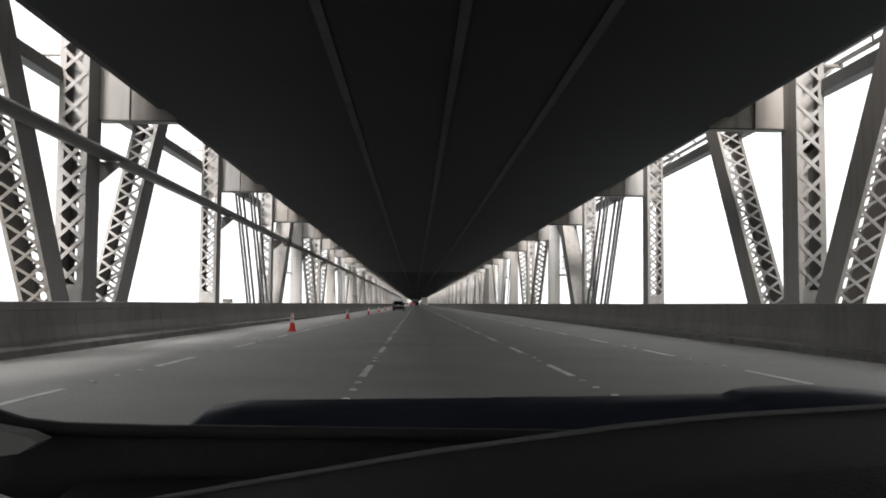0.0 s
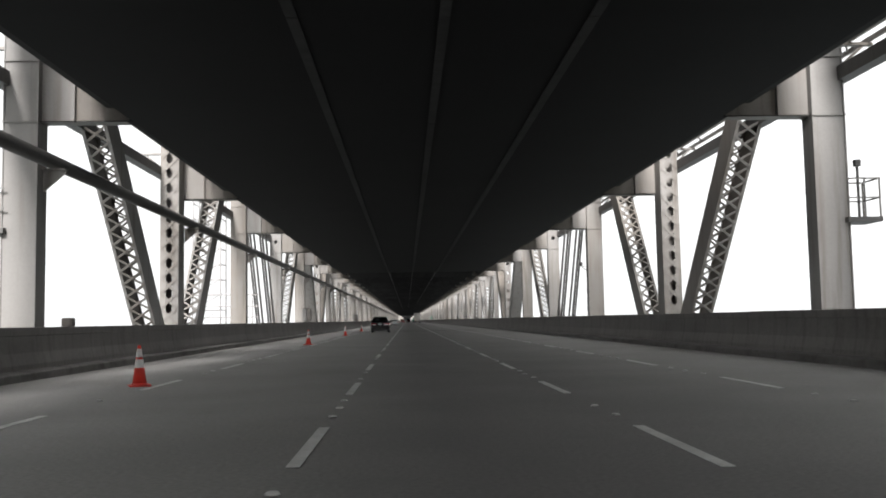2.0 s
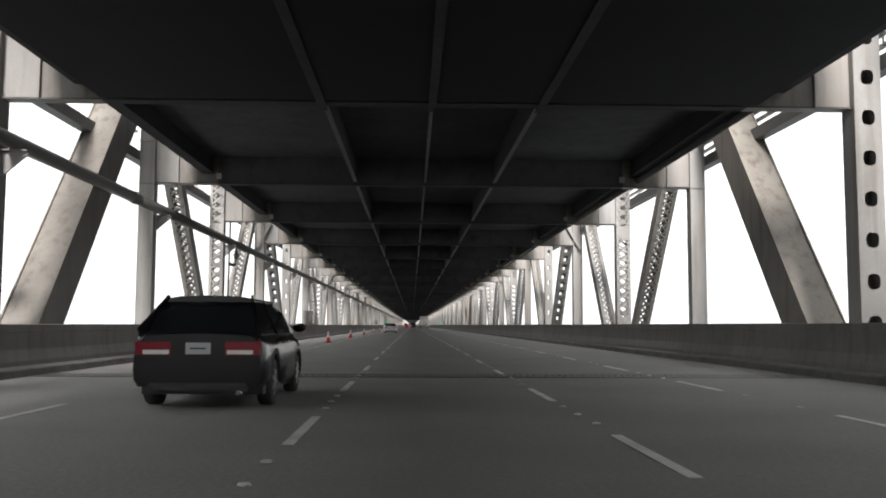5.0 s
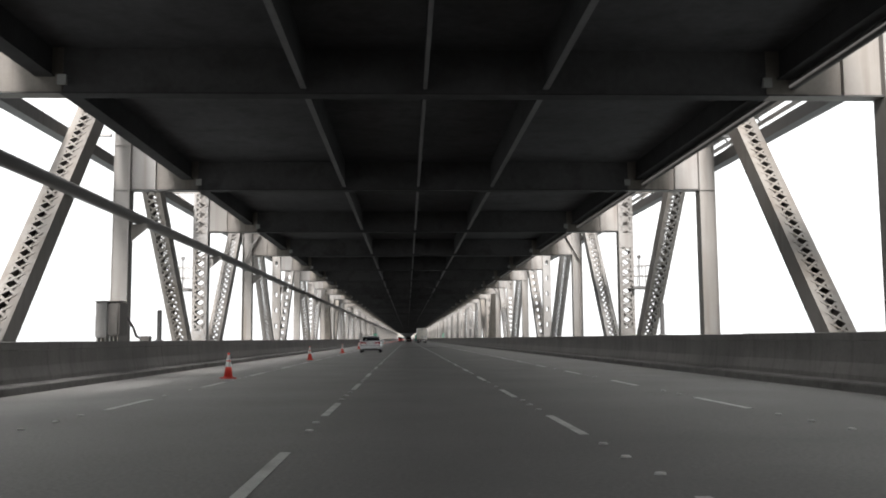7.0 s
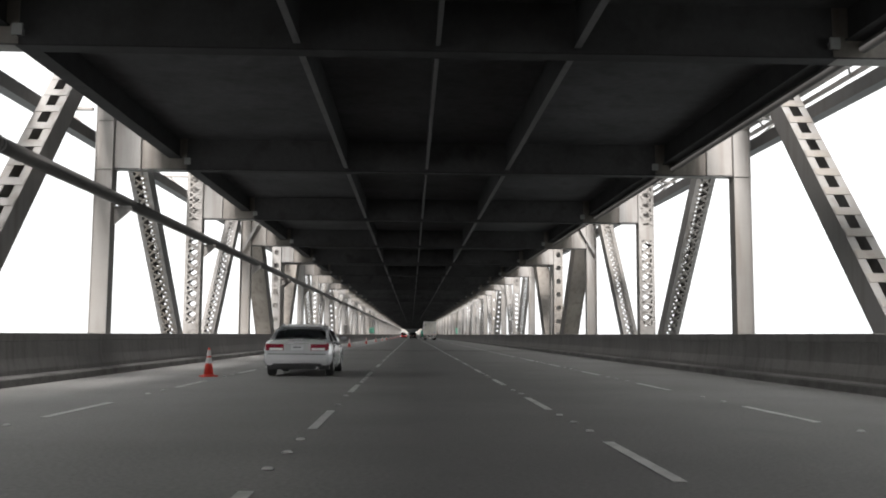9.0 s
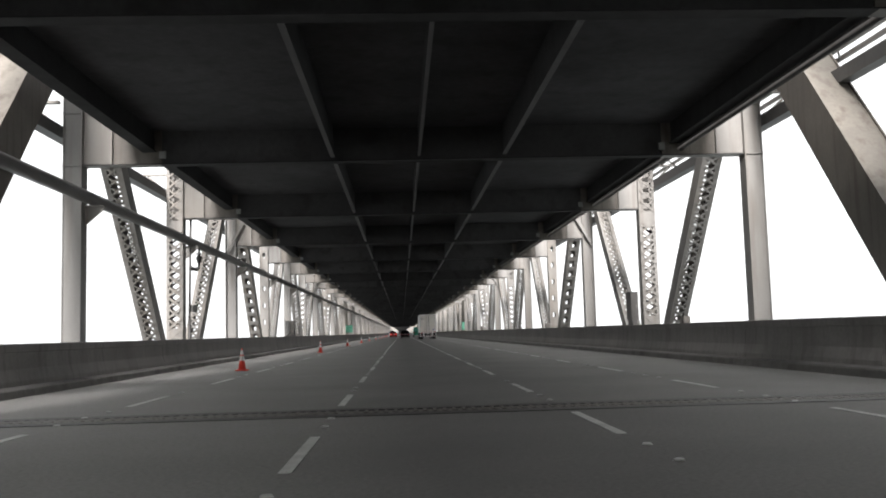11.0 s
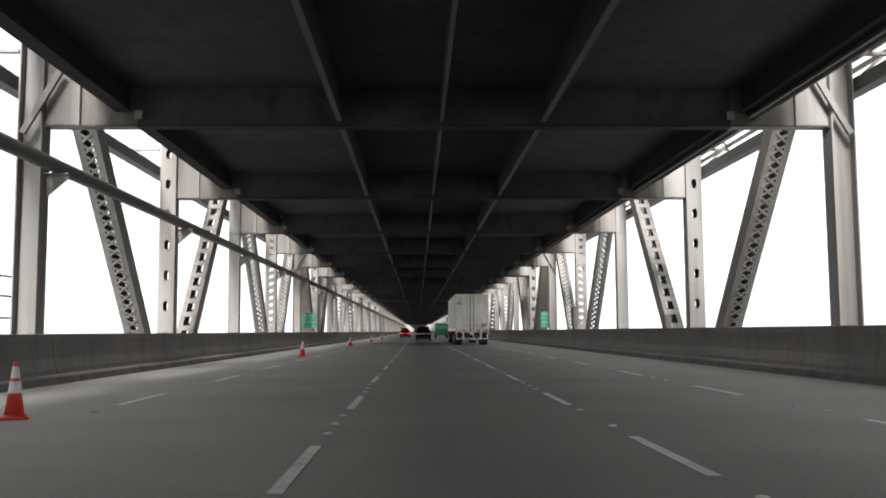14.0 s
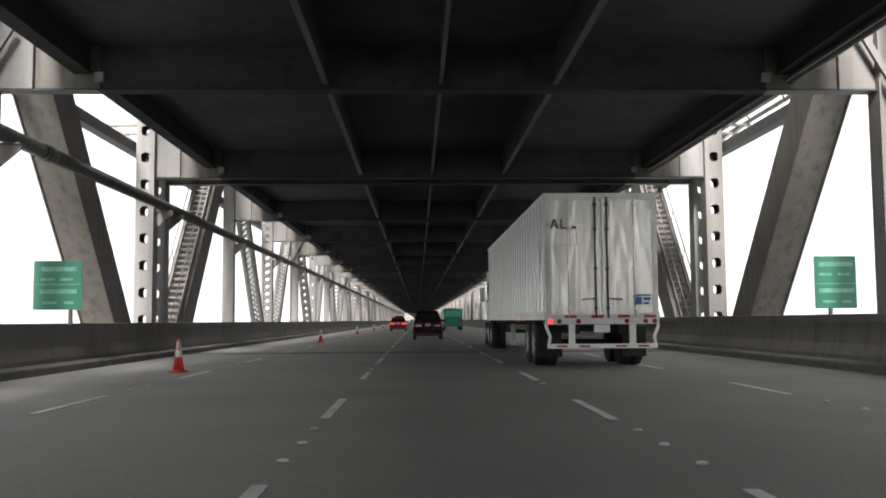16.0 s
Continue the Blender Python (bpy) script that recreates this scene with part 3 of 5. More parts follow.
# small lamp boxes where the beams meet the edge girders, and outriggers with a walkway outside the trusses
for e, nm in ((-1, "truss_north"), (1, "truss_south")):
    truss = bpy.data.objects[nm]
    b = bmesh.new()
    bar(b, (e * 0.7, 0, 7.95), (e * 1.75, 0, 7.95), 0.16, 0.08, (0, 1, 0))
    bar(b, (e * 0.7, 0, 7.2), (e * 1.5, 0, 7.9), 0.07, 0.07, (0, 1, 0))
    out_me = mesh_of("outrigger", b, STEEL)
    for y, top, kind in NODES:
        part("outrigger", out_me, None, truss, "light grey outrigger bracket", Matrix.Translation((0, y, 0)))
    if e > 0:
        for off in (1.15, 1.65):
            b = bmesh.new()
            bar(b, (off, -60, 8.05), (off, END, 8.05), 0.08, 0.12)
            part("walkway_rail", b, STEEL, truss)
        b = bmesh.new()
        y = -20.0
        while y < 570:
            bar(b, (1.15, y, 8.05), (1.65, y + 0.9, 8.05), 0.05, 0.05)
            y += 3.0
        tagged(part("walkway_bracing", b, STEEL, truss), kind="stuff")
b = bmesh.new()
box(b, -0.09, 0.09, -0.03, 0.03, 0, 0.2)
box(b, -0.04, 0.04, -0.02, 0.2, 0.05, 0.16)
LUG = mesh_of("lug_plate", b, PALE_PLATE)
for y, top, kind in NODES:
    xl, xr = (-6.72, 8.12) if y < 140 else (-6.62, 7.83)
    for x in (xl + 0.06, xr - 0.06):
        part("lug_plate", LUG, None, deck, "small pale plate at the beam end", Matrix.Translation((x, y - 0.26, BEAM + 0.13)))

# plain posts far ahead, too distant to tell apart
b = bmesh.new()
y = 1024.0
while y < 2380:
    for e in (-1, 1):
        x = MID + e * FACE
        box(b, x, x + e * 0.6, y - 0.3, y + 0.3, -2, 9)
    y += 12.02
tagged(part("far_posts", b, STEEL), "row of grey steel posts far along the bridge", "posts", kind="stuff")

# plain dark wall added to close the bridge's far end against the sky
b = bmesh.new()
box(b, -14, 16, 2390, 2391, -2, 10)
tagged(part("wall_end", b, SOFFIT), "dark plain wall added to close the far end", "wall", kind="structure")

# pipe hung along the outside of the right-hand edge girder
root = tagged(empty("edge_pipe"), "dark pipe hung along the edge of the upper deck", "pipe", kind="structure")
b = bmesh.new()
tube(b, (8.4, 142.2, 6.32), (8.4, END, 6.32), 0.10, None, 10)
part("pipe_length", b, PIPE, root)
b = bmesh.new()
box(b, -0.03, 0.03, -0.04, 0.04, 0.08, 0.5)
hanger = mesh_of("hanger", b, STEEL_DARK)
for y, top, kind in NODES:
    if y > 142.2:
        part("hanger", hanger, None, root, m=Matrix.Translation((8.4, y + 0.4, 6.32)))



def drain_pipe(y):
    """A down pipe fed from the long pipe by a valve and an elbow, with a meter box near its foot."""
    root = empty("drain_pipe", Matrix.Translation((-8.62, y, 0)))
    b = bmesh.new()
    tube(b, (0, 0, 2.0), (0, 0.25, 6.1), 0.045, None, 10)
    tube(b, (0, 0, -2.0), (0, 0, 2.02), 0.062, None, 10)
    part("down_pipe", b, PIPE, root)
    b = bmesh.new()
    path = [(0, 0.12, 4.02), (0, 1.35, 4.06), (0, 1.62, 4.12), (0, 1.78, 4.24), (0, 1.82, 4.42), (0, 1.82, 4.98)]
    for p, q in zip(path, path[1:]):
        tube(b, p, q, 0.05, None, 10)
    for p, q in (((0, 0.30, 4.03), (0, 0.38, 4.03)), ((0, 0.62, 4.04), (0, 0.70, 4.04)), ((0, 1.2, 4.055), (0, 1.3, 4.06))):
        tube(b, p, q, 0.085, None, 12)
    part("branch_pipe", b, PIPE, root)
    b = bmesh.new()
    tube(b, (0, 1.82, 4.40), (0, 1.82, 4.46), 0.11, None, 12)
    tube(b, (0, 1.82, 4.46), (0, 1.82, 4.58), 0.09, 0.15, 12)
    tube(b, (0, 1.82, 4.58), (0, 1.82, 4.70), 0.15, 0.09, 12)
    tube(b, (0, 1.82, 4.74), (0, 1.82, 4.80), 0.12, None, 12)
    part("valve", b, STEEL_DARK, root, "dark round valve body")
    b = bmesh.new()
    box(b, -0.06, 0.12, 0.09, 0.92, 2.22, 2.5)
    bmesh.ops.bevel(b, geom=b.edges[:], offset=0.015, segments=2, affect='EDGES')
    part("meter_box", b, GREY_BOX, root, "grey meter box")
    b = bmesh.new()
    bar(b, (0, 0.0, 1.9), (0, 0.35, 1.35), 0.05, 0.05, (1, 0, 0))
    part("pipe_brace", b, PIPE, root)
    return tagged(root, "thin grey drain pipe with valve and meter box by a post", "drain pipe", "drain pipes")


GREY_BOX = material("grey_box_paint", (0.1286, 0.126, 0.1206), 0.6, 0.0, 0.08, 10, 0.15, 2.0, (0.07504, 0.06432, 0.0536), 0.4, True, 0.1, 30)
drain_pipe(165.5)
drain_pipe(310.75)

# ---------------------------------------------------------------- traffic cones
ORANGE = material("cone_orange", (0.6192, 0.0468, 0.0324), 0.5, 0.0, 0.05, 20, 0.12, 3.0, (0.252, 0.0432, 0.0216), 0.35, False, 0.05, 60)
COLLAR = material("cone_collar", (0.5616, 0.5616, 0.5472), 0.35, 0.0, 0.04, 20, 0.08, 4.0, (0.324, 0.3096, 0.288), 0.3, False, 0.05, 60)


def traffic_cone():
    root = empty("traffic_cone")
    b = bmesh.new()
    box(b, -0.19, 0.19, -0.19, 0.19, 0.0, 0.035)
    bmesh.ops.bevel(b, geom=b.edges[:], offset=0.012, segments=2, affect='EDGES')
    part("cone_base", b, ORANGE, root)
    b = bmesh.new()
    tube(b, (0, 0, 0.03), (0, 0, 0.74), 0.130, 0.026, 20)
    tube(b, (0, 0, 0.03), (0, 0, 0.06), 0.16, 0.14, 20)
    part("cone_body", b, ORANGE, root)
    for z0, z1 in ((0.34, 0.49), (0.53, 0.68)):
        b = bmesh.new()
        r = lambda z: 0.133 + (0.026 - 0.130) * (z - 0.03) / 0.71
        tube(b, (0, 0, z0), (0, 0, z1), r(z0), r(z1), 20, False)
        part("reflective_collar", b, COLLAR, root, "white reflective collar")
    return tagged(root, "orange traffic cone with white collars on the road", "traffic cone", "cones closing the outer lane")


cone = traffic_cone()
spots = [35.3, 64.35, 92.4, 119.6, 146.85, 177.95, 197.9, 221.0, 245.4, 274.89, 303.6, 331.8, 361.3, 390.7, 420.2, 447.4, 476.0, 504.6, 533.1, 561.7, 590.2]
rnd = random.Random(8)
across = [-4.85, -4.84, -4.8, -4.82, -4.9, -4.88, -4.85, -4.95, -4.92, -5.15, -5.25, -5.14, -5.15, -5.1, -5.12]
for k, y in enumerate(spots):
    m = pose(across[k] if k < len(across) else -4.85, y, 0, rnd.uniform(-1, 1), rnd.uniform(-1, 1), rnd.uniform(0, 90))
    if k == 0:
        cone.matrix_basis = m
    else:
        copy_thing(cone, m)

# ---------------------------------------------------------------- vehicles
SILVER = material("silver_paint", (0.6618, 0.6691, 0.6762), 0.2, 0.4, 0.02, 30, 0.04, 1.0, None, 0, False, 0, 40)
BLACK_CAR = material("black_paint", (0.018, 0.016, 0.018), 0.2, 0.2, 0.02, 30, 0.05, 1.0, None, 0, False, 0, 40)
MAROON = material("dark_red_paint", (0.0252, 0.0072, 0.00936), 0.22, 0.2, 0.02, 30, 0.05, 1.0, None, 0, False, 0, 40)
RED_CAR = material("red_paint", (0.252, 0.0144, 0.0144), 0.25, 0.2, 0.02, 30, 0.05, 1.0, None, 0, False, 0, 40)
WHITE_CAR = material("white_paint", (0.82, 0.82, 0.80), 0.3, 0.0, 0.02, 30, 0.05, 1.0, None, 0, False, 0, 40)
GREEN_TRUCK = material("green_paint", (0.0216, 0.1872, 0.1224), 0.35, 0.0, 0.03, 30, 0.1, 1.0, None, 0, False, 0, 40)
TINT = plain("tinted_glass", (0.012, 0.014, 0.016), 0.06, 0.0, 0.3)
RUBBER = material("tyre_rubber", (0.025, 0.025, 0.026), 0.85, 0.0, 0.1, 30, 0.1, 4, None, 0, False, 0.2, 80)
ALLOY = plain("wheel_alloy", (0.55, 0.55, 0.56), 0.3, 0.9)
TRIM = plain("dark_trim", (0.03, 0.03, 0.032), 0.55)
TAIL = plain("tail_lens", (0.216, 0.0072, 0.0216), 0.15, 0.0, 0.5)
TAIL_ON = plain("tail_lamp_lit", (1.0, 0.05, 0.04), 0.3, 0.0, 0.0, 0.5)
AMBER = plain("amber_lens", (0.8, 0.25, 0.03), 0.25, 0.0, 0.0, 0.35)
CLEAR = plain("clear_lens", (0.75, 0.74, 0.72), 0.15, 0.0, 0.4)
PLATE = plain("plate_face", (0.46, 0.47, 0.48), 0.5)
CHROME = plain("chrome", (0.7, 0.7, 0.71), 0.15, 1.0)


def wheel(parent, x, y, r, w, out):
    """Tyre with its rim; out: the way its face looks."""
    b = bmesh.new()
    prof = [(-w / 2, r * 0.62), (-w / 2, r * 0.93), (-w / 2 + 0.03, r), (w / 2 - 0.03, r), (w / 2, r * 0.93), (w / 2, r * 0.62)]
    n = 22
    rings = [[b.verts.new((px, math.cos(2 * math.pi * k / n) * pr, math.sin(2 * math.pi * k / n) * pr)) for k in range(n)] for px, pr in prof]
    for a, c in zip(rings, rings[1:]):
        for k in range(n):
            b.faces.new((a[k], a[(k + 1) % n], c[(k + 1) % n], c[k])).smooth = True
    b.faces.new(rings[0])
    b.faces.new(rings[-1])
    t = part("wheel", b, RUBBER, parent, "black rubber tyre", Matrix.Translation((x, y, r)))
    b = bmesh.new()
    xf = out * (w / 2 - 0.01)
    tube(b, (xf - out * 0.05, 0, 0), (xf, 0, 0), r * 0.64, r * 0.60, 22)
    for k in range(7):
        a = 2 * math.pi * k / 7
        bar(b, (xf + out * 0.012, 0, 0), (xf + out * 0.008, math.cos(a) * r * 0.56, math.sin(a) * r * 0.56), 0.02, r * 0.14, (1, 0, 0))
    tube(b, (xf, 0, 0), (xf + out * 0.02, 0, 0), r * 0.14, None, 12)
    part("rim", b, ALLOY, t, "silver alloy rim")
    return t


def loft(rows, smooth=True, cap=True):
    """A closed body from rows of points, each row a half section from the sill up to the middle of the roof; it is mirrored."""
    b = bmesh.new()
    rings = []
    for y, pts in rows:
        right = [b.verts.new((x, y, z)) for x, z in pts]
        left = [b.verts.new((-x, y, z)) for x, z in reversed(pts[:-1])]
        rings.append(right + left)
    for a, c in zip(rings, rings[1:]):
        for k in range(len(a) - 1):
            b.faces.new((a[k], a[k + 1], c[k + 1], c[k])).smooth = smooth
        b.faces.new((a[-1], a[0], c[0], c[-1]))
    if cap:
        b.faces.new(rings[0][::-1])
        b.faces.new(rings[-1])
    return b


def car(name, paint, label, category, length, width, height, belt, deck_z, bonnet_z, cabin, clear=0.2, wheel_r=0.32, wheelbase=None, lit=False, plate=True):
    """A car with its tail at y 0, nose towards +y. cabin: where the rear glass begins, the roof begins, the roof ends, the windscreen ends."""
    root = empty(name)
    hw = width / 2
    wb = wheelbase or length * 0.575
    y_r = length * 0.2
    y_f = y_r + wb
    c0, c1, c2, c3 = cabin
    ar = wheel_r + 0.07
    stations = sorted({0.0, 0.03, 0.07, 0.13, 0.22, c0, c3, length - 0.5, length - 0.16, length - 0.03, length} | {y_r + ar * math.cos(k * math.pi / 8) for k in range(9)} | {y_f + ar * math.cos(k * math.pi / 8) for k in range(9)}
                      | {(y_r + y_f) / 2})

    def sill(y):
        z = clear
        for yc in (y_r, y_f):
            if abs(y - yc) <= ar:
                z = max(z, wheel_r + math.sqrt(max(ar * ar - (y - yc) ** 2, 0)))
        if y < 0.25:
            z = max(z, clear + 0.10)
        return z

    def top(y):
        if y <= c0:
            f = y / max(c0, 0.01)
            return deck_z - 0.05 * (1 - f) ** 2
        if y >= c3:
            f = (y - c3) / (length - c3)
            return bonnet_z - 0.26 * f ** 2.2
        return belt

    rows = []
    for y in stations:
        nose = max(0.0, (y - (length - 0.5)) / 0.5)
        tail = max(0.0, (0.22 - y) / 0.22)
        w = hw * (1 - 0.20 * nose ** 2 - 0.09 * tail ** 2.2)
        t = top(y)
        z = min(sill(y), t - 0.08)
        mid = max(z + 0.02, 0.52)
        rows.append((y, [(w * 0.93, z), (w * 0.985, z + (mid - z) * 0.35), (w, mid), (w * 0.975, max(mid + 0.01, t - 0.19)), (w * 0.93, t - 0.075), (w * 0.84, t - 0.02), (w * 0.6, t), (0, t + 0.015)]))
    part("body", loft(rows), paint, root)
    # cabin: glass all round, painted roof and pillars over it
    hb, ht = hw * 0.87, hw * 0.63

    def cab(y):
        if y < c1:
            f = (y - c0) / (c1 - c0)
        elif y > c2:
            f = (c3 - y) / (c3 - c2)
        else:
            f = 1.0
        return f
    rows = []
    for y in (c0, c0 + (c1 - c0) * 0.5, c1, (c1 + c2) / 2, c2, c2 + (c3 - c2) * 0.5, c3):
        f = cab(y)
        zt = belt - 0.02 + (height - 0.04 - belt) * math.sin(f * math.pi / 2) ** 0.9
        rows.append((y, [(hb, belt - 0.05), (hb, belt - 0.02), (hb + (ht - hb) * f * 0.92, max(belt - 0.01, zt - 0.03)), (ht * 0.8, zt), (0, zt + 0.015 * f)]))
    part("glass", loft(rows, False), TINT, root, "dark tinted window glass")
    b = loft([(y, [(ht + 0.015, height - 0.085), (ht - 0.02, height - 0.03), (ht * 0.7, height - 0.004), (0, height + 0.008)]) for y in (c1 - 0.08, c1 + 0.1, (c1 + c2) / 2, c2 - 0.1, c2 + 0.06)])
    roof = part("roof", b, paint, root)
    for s in (-1, 1):
        for (ya, za), (yb, zb), wd in (((c0 - 0.03, belt - 0.03), (c1, height - 0.07), 0.20), (((c1 + c2) / 2, belt - 0.03), ((c1 + c2) / 2 + 0.02, height - 0.07), 0.08), ((c3 + 0.02, belt - 0.03), (c2, height - 0.07), 0.07)):
            b = bmesh.new()
            bar(b, (s * (hb + 0.008), ya, za), (s * (ht + 0.006), yb, zb), 0.03, wd, (1, 0, 0))
            part("pillar", b, paint, root)
        b = bmesh.new()
        bmesh.ops.create_icosphere(b, subdivisions=2, radius=0.1, matrix=Matrix.Translation((s * (hw + 0.08), c3 - 0.55, belt + 0.06)) @ Matrix.Diagonal((1.1, 0.7, 0.75, 1)))
        part("mirror", b, paint, root)
        b = bmesh.new()
        box(b, s * hw * 0.36, s * hw * 0.925, -0.014, 0.12, deck_z - 0.34, deck_z - 0.11)
        bmesh.ops.bevel(b, geom=b.edges[:], offset=0.03, segments=3, affect='EDGES')
        lamp = part("tail_lamp", b, TAIL_ON if lit else TAIL, root, "red tail lamp")
        b = bmesh.new()
        box(b, s * hw * 0.42, s * hw * 0.80, -0.018, 0.02, deck_z - 0.30, deck_z - 0.245)
        part("reversing_lens", b, CLEAR, lamp)
        b = bmesh.new()
        box(b, s * hw * 0.5, s * hw * 0.85, length - 0.2, length - 0.06, bonnet_z - 0.30, bonnet_z - 0.16)
        part("headlamp", b, CLEAR, root)
        for yw in (y_r, y_f):
            wheel(root, s * (hw - 0.12), yw, wheel_r, 0.20, s)
        for yc in (c0 + (c1 - c0) * 1.2, (c1 + c2) / 2 + 0.15):
            b = bmesh.new()
            bar(b, (s * (hw + 0.012), yc + 0.1, belt - 0.14), (s * (hw + 0.012), yc + 0.27, belt - 0.14), 0.025, 0.025)
            part("door_handle", b, paint, root)
    if c0 > 0.3:                                   # broad painted pillars beside the rear glass
        for s in (-1, 1):
            b = bmesh.new()
            ym, zm = c0 + (c1 - c0) * 0.5, belt - 0.02 + (height - 0.04 - belt) * 0.75
            for p, q in (((hb - 0.03, c0 - 0.03, belt - 0.03), (hb - 0.10, ym - 0.03, zm)), ((hb - 0.10, ym - 0.03, zm), (ht - 0.03, c1 - 0.03, height - 0.05))):
                bar(b, (s * p[0], p[1], p[2]), (s * q[0], q[1], q[2]), 0.075, 0.03, (1, 0, 0))
            part("rear_pillar", b, paint, root)
        b = bmesh.new()
        bar(b, (-hw * 0.84, -0.004, deck_z - 0.40), (hw * 0.84, -0.004, deck_z - 0.40), 0.012, 0.02, (0, 1, 0))
        part("boot_gap", b, TRIM, root, "dark gap under the boot lid")
        b = bmesh.new()
        box(b, -hw * 0.34, hw * 0.34, -0.006, 0.03, deck_z - 0.13, deck_z - 0.105)
        part("boot_trim", b, CHROME, root)
    b = bmesh.new()
    box(b, -hw * 0.92, hw * 0.92, -0.055, 0.12, clear + 0.13, clear + 0.36)
    bmesh.ops.bevel(b, geom=b.edges[:], offset=0.05, segments=4, affect='EDGES')
    part("rear_bumper", b, paint, root)
    b = bmesh.new()
    box(b, -hw * 0.72, hw * 0.72, -0.045, 0.2, clear + 0.04, clear + 0.15)
    bmesh.ops.bevel(b, geom=b.edges[:], offset=0.025, segments=2, affect='EDGES')
    part("lower_valance", b, TRIM, root, "dark lower bumper")
    b = bmesh.new()
    box(b, -hw * 0.9, hw * 0.9, 0.3, length - 0.3, clear - 0.02, clear + 0.1)
    part("underbody", b, TRIM, root)
    if plate:
        b = bmesh.new()
        box(b, -0.16, 0.16, -0.022, 0.01, deck_z - 0.30, deck_z - 0.15)
        pl = part("licence_plate", b, PLATE, root, "dull licence plate with an unreadable row")
        b = bmesh.new()
        box(b, -0.10, 0.10, -0.026, -0.02, deck_z - 0.237, deck_z - 0.213)
        part("plate_bar", b, TRIM, pl)
    b = bmesh.new()
    tube(b, (hw * 0.6, -0.03, clear + 0.02), (hw * 0.6, 0.2, clear + 0.02), 0.035, None, 12)
    part("exhaust", b, CHROME, root)
    return tagged(root, label, category)


sedan = car("sedan", SILVER, "silver four-door sedan with red tail lamps in its lane", "car", 4.75, 1.78, 1.38, 0.93, 0.99, 0.88, (0.62, 1.62, 2.62, 3.60))
sedan.matrix_basis = Matrix.Translation((-2.67, 245.45, 0))
suv = car("minivan", MAROON, "dark maroon minivan driving straight ahead", "car", 4.70, 1.78, 1.68, 1.05, 1.08, 1.0, (0.10, 0.45, 3.0, 3.75), 0.22, 0.34)
suv.matrix_basis = Matrix.Translation((0.78, 452.5, 0))
dark = car("hatchback", BLACK_CAR, "dark hatchback far ahead beside the cones", "car", 4.30, 1.78, 1.50, 1.0, 1.02, 0.95, (0.08, 0.7, 2.5, 3.3))
dark.matrix_basis = Matrix.Translation((-2.5, 133.3, 0))
redcar = car("red_sedan", RED_CAR, "red sedan with lit tail lamps in the distance", "car", 4.60, 1.80, 1.45, 0.98, 1.02, 0.92, (0.62, 1.4, 2.6, 3.5), lit=True)
redcar.matrix_basis = Matrix.Translation((-1.9, 497.4, 0))
whitecar = car("white_van", WHITE_CAR, "white van far down the bridge", "van", 4.90, 1.90, 1.95, 1.1, 1.15, 1.05, (0.06, 0.25, 3.6, 4.2), 0.22, 0.34)
whitecar.matrix_basis = Matrix.Translation((-2.6, 538.0, 0))

# ---- semi-trailer truck
TRAILER = material("trailer_paint", (0.96, 0.965, 0.945), 0.3, 0.0, 0.03, 12, 0.06, 0.6, (0.6, 0.6, 0.55), 0.3, True, 0.04, 20)
TRAILER.node_tree.nodes["Principled BSDF"].inputs["Coat Weight"].default_value = 0.8
TRAILER.node_tree.nodes["Principled BSDF"].inputs["Coat Roughness"].default_value = 0.15
# upright runs in the colour stand in for reflections as well as weathering
DOOR = material("brushed_door", (0.96, 0.935, 0.87), 0.2, 0.3, 0.06, 10, 0.14, 0.9, (0.55, 0.48, 0.38), 0.6, True, 0.25, 2.5)


def dented(m):
    """Long upright dents in thin sheet metal, which break its reflections into streaks."""
    nt = m.node_tree
    bsdf = nt.nodes["Principled BSDF"]
    geo = nt.nodes.new("ShaderNodeNewGeometry")
    mp = nt.nodes.new("ShaderNodeMapping")
    mp.inputs["Scale"].default_value = (2.2, 2.2, 0.45)
    n = nt.nodes.new("ShaderNodeTexNoise")
    n.inputs["Scale"].default_value = 1.6
    n.inputs["Detail"].default_value = 1.5
    n.inputs["Distortion"].default_value = 0.6
    bump = nt.nodes.new("ShaderNodeBump")
    bump.inputs["Strength"].default_value = 0.4
    bump.inputs["Distance"].default_value = 0.06
    nt.links.new(geo.outputs["Position"], mp.inputs["Vector"])
    nt.links.new(mp.outputs["Vector"], n.inputs["Vector"])
    nt.links.new(n.outputs["Fac"], bump.inputs["Height"])
    nt.links.new(bump.outputs["Normal"], bsdf.inputs["Normal"])


dented(DOOR)
GALV = material("galvanised_steel", (0.66, 0.66, 0.64), 0.45, 0.5, 0.08, 14, 0.12, 1.5, (0.25, 0.23, 0.2), 0.4, False, 0.1, 40)
BLUE = plain("blue_sticker", (0.036, 0.0936, 0.3024), 0.5)
REFLECT = plain("reflector_red", (0.396, 0.0216, 0.0216), 0.35)
REFLECT_W = plain("reflector_white", (0.54, 0.54, 0.5328), 0.35)
INK = plain("faded_ink", (0.06, 0.06, 0.065), 0.6)

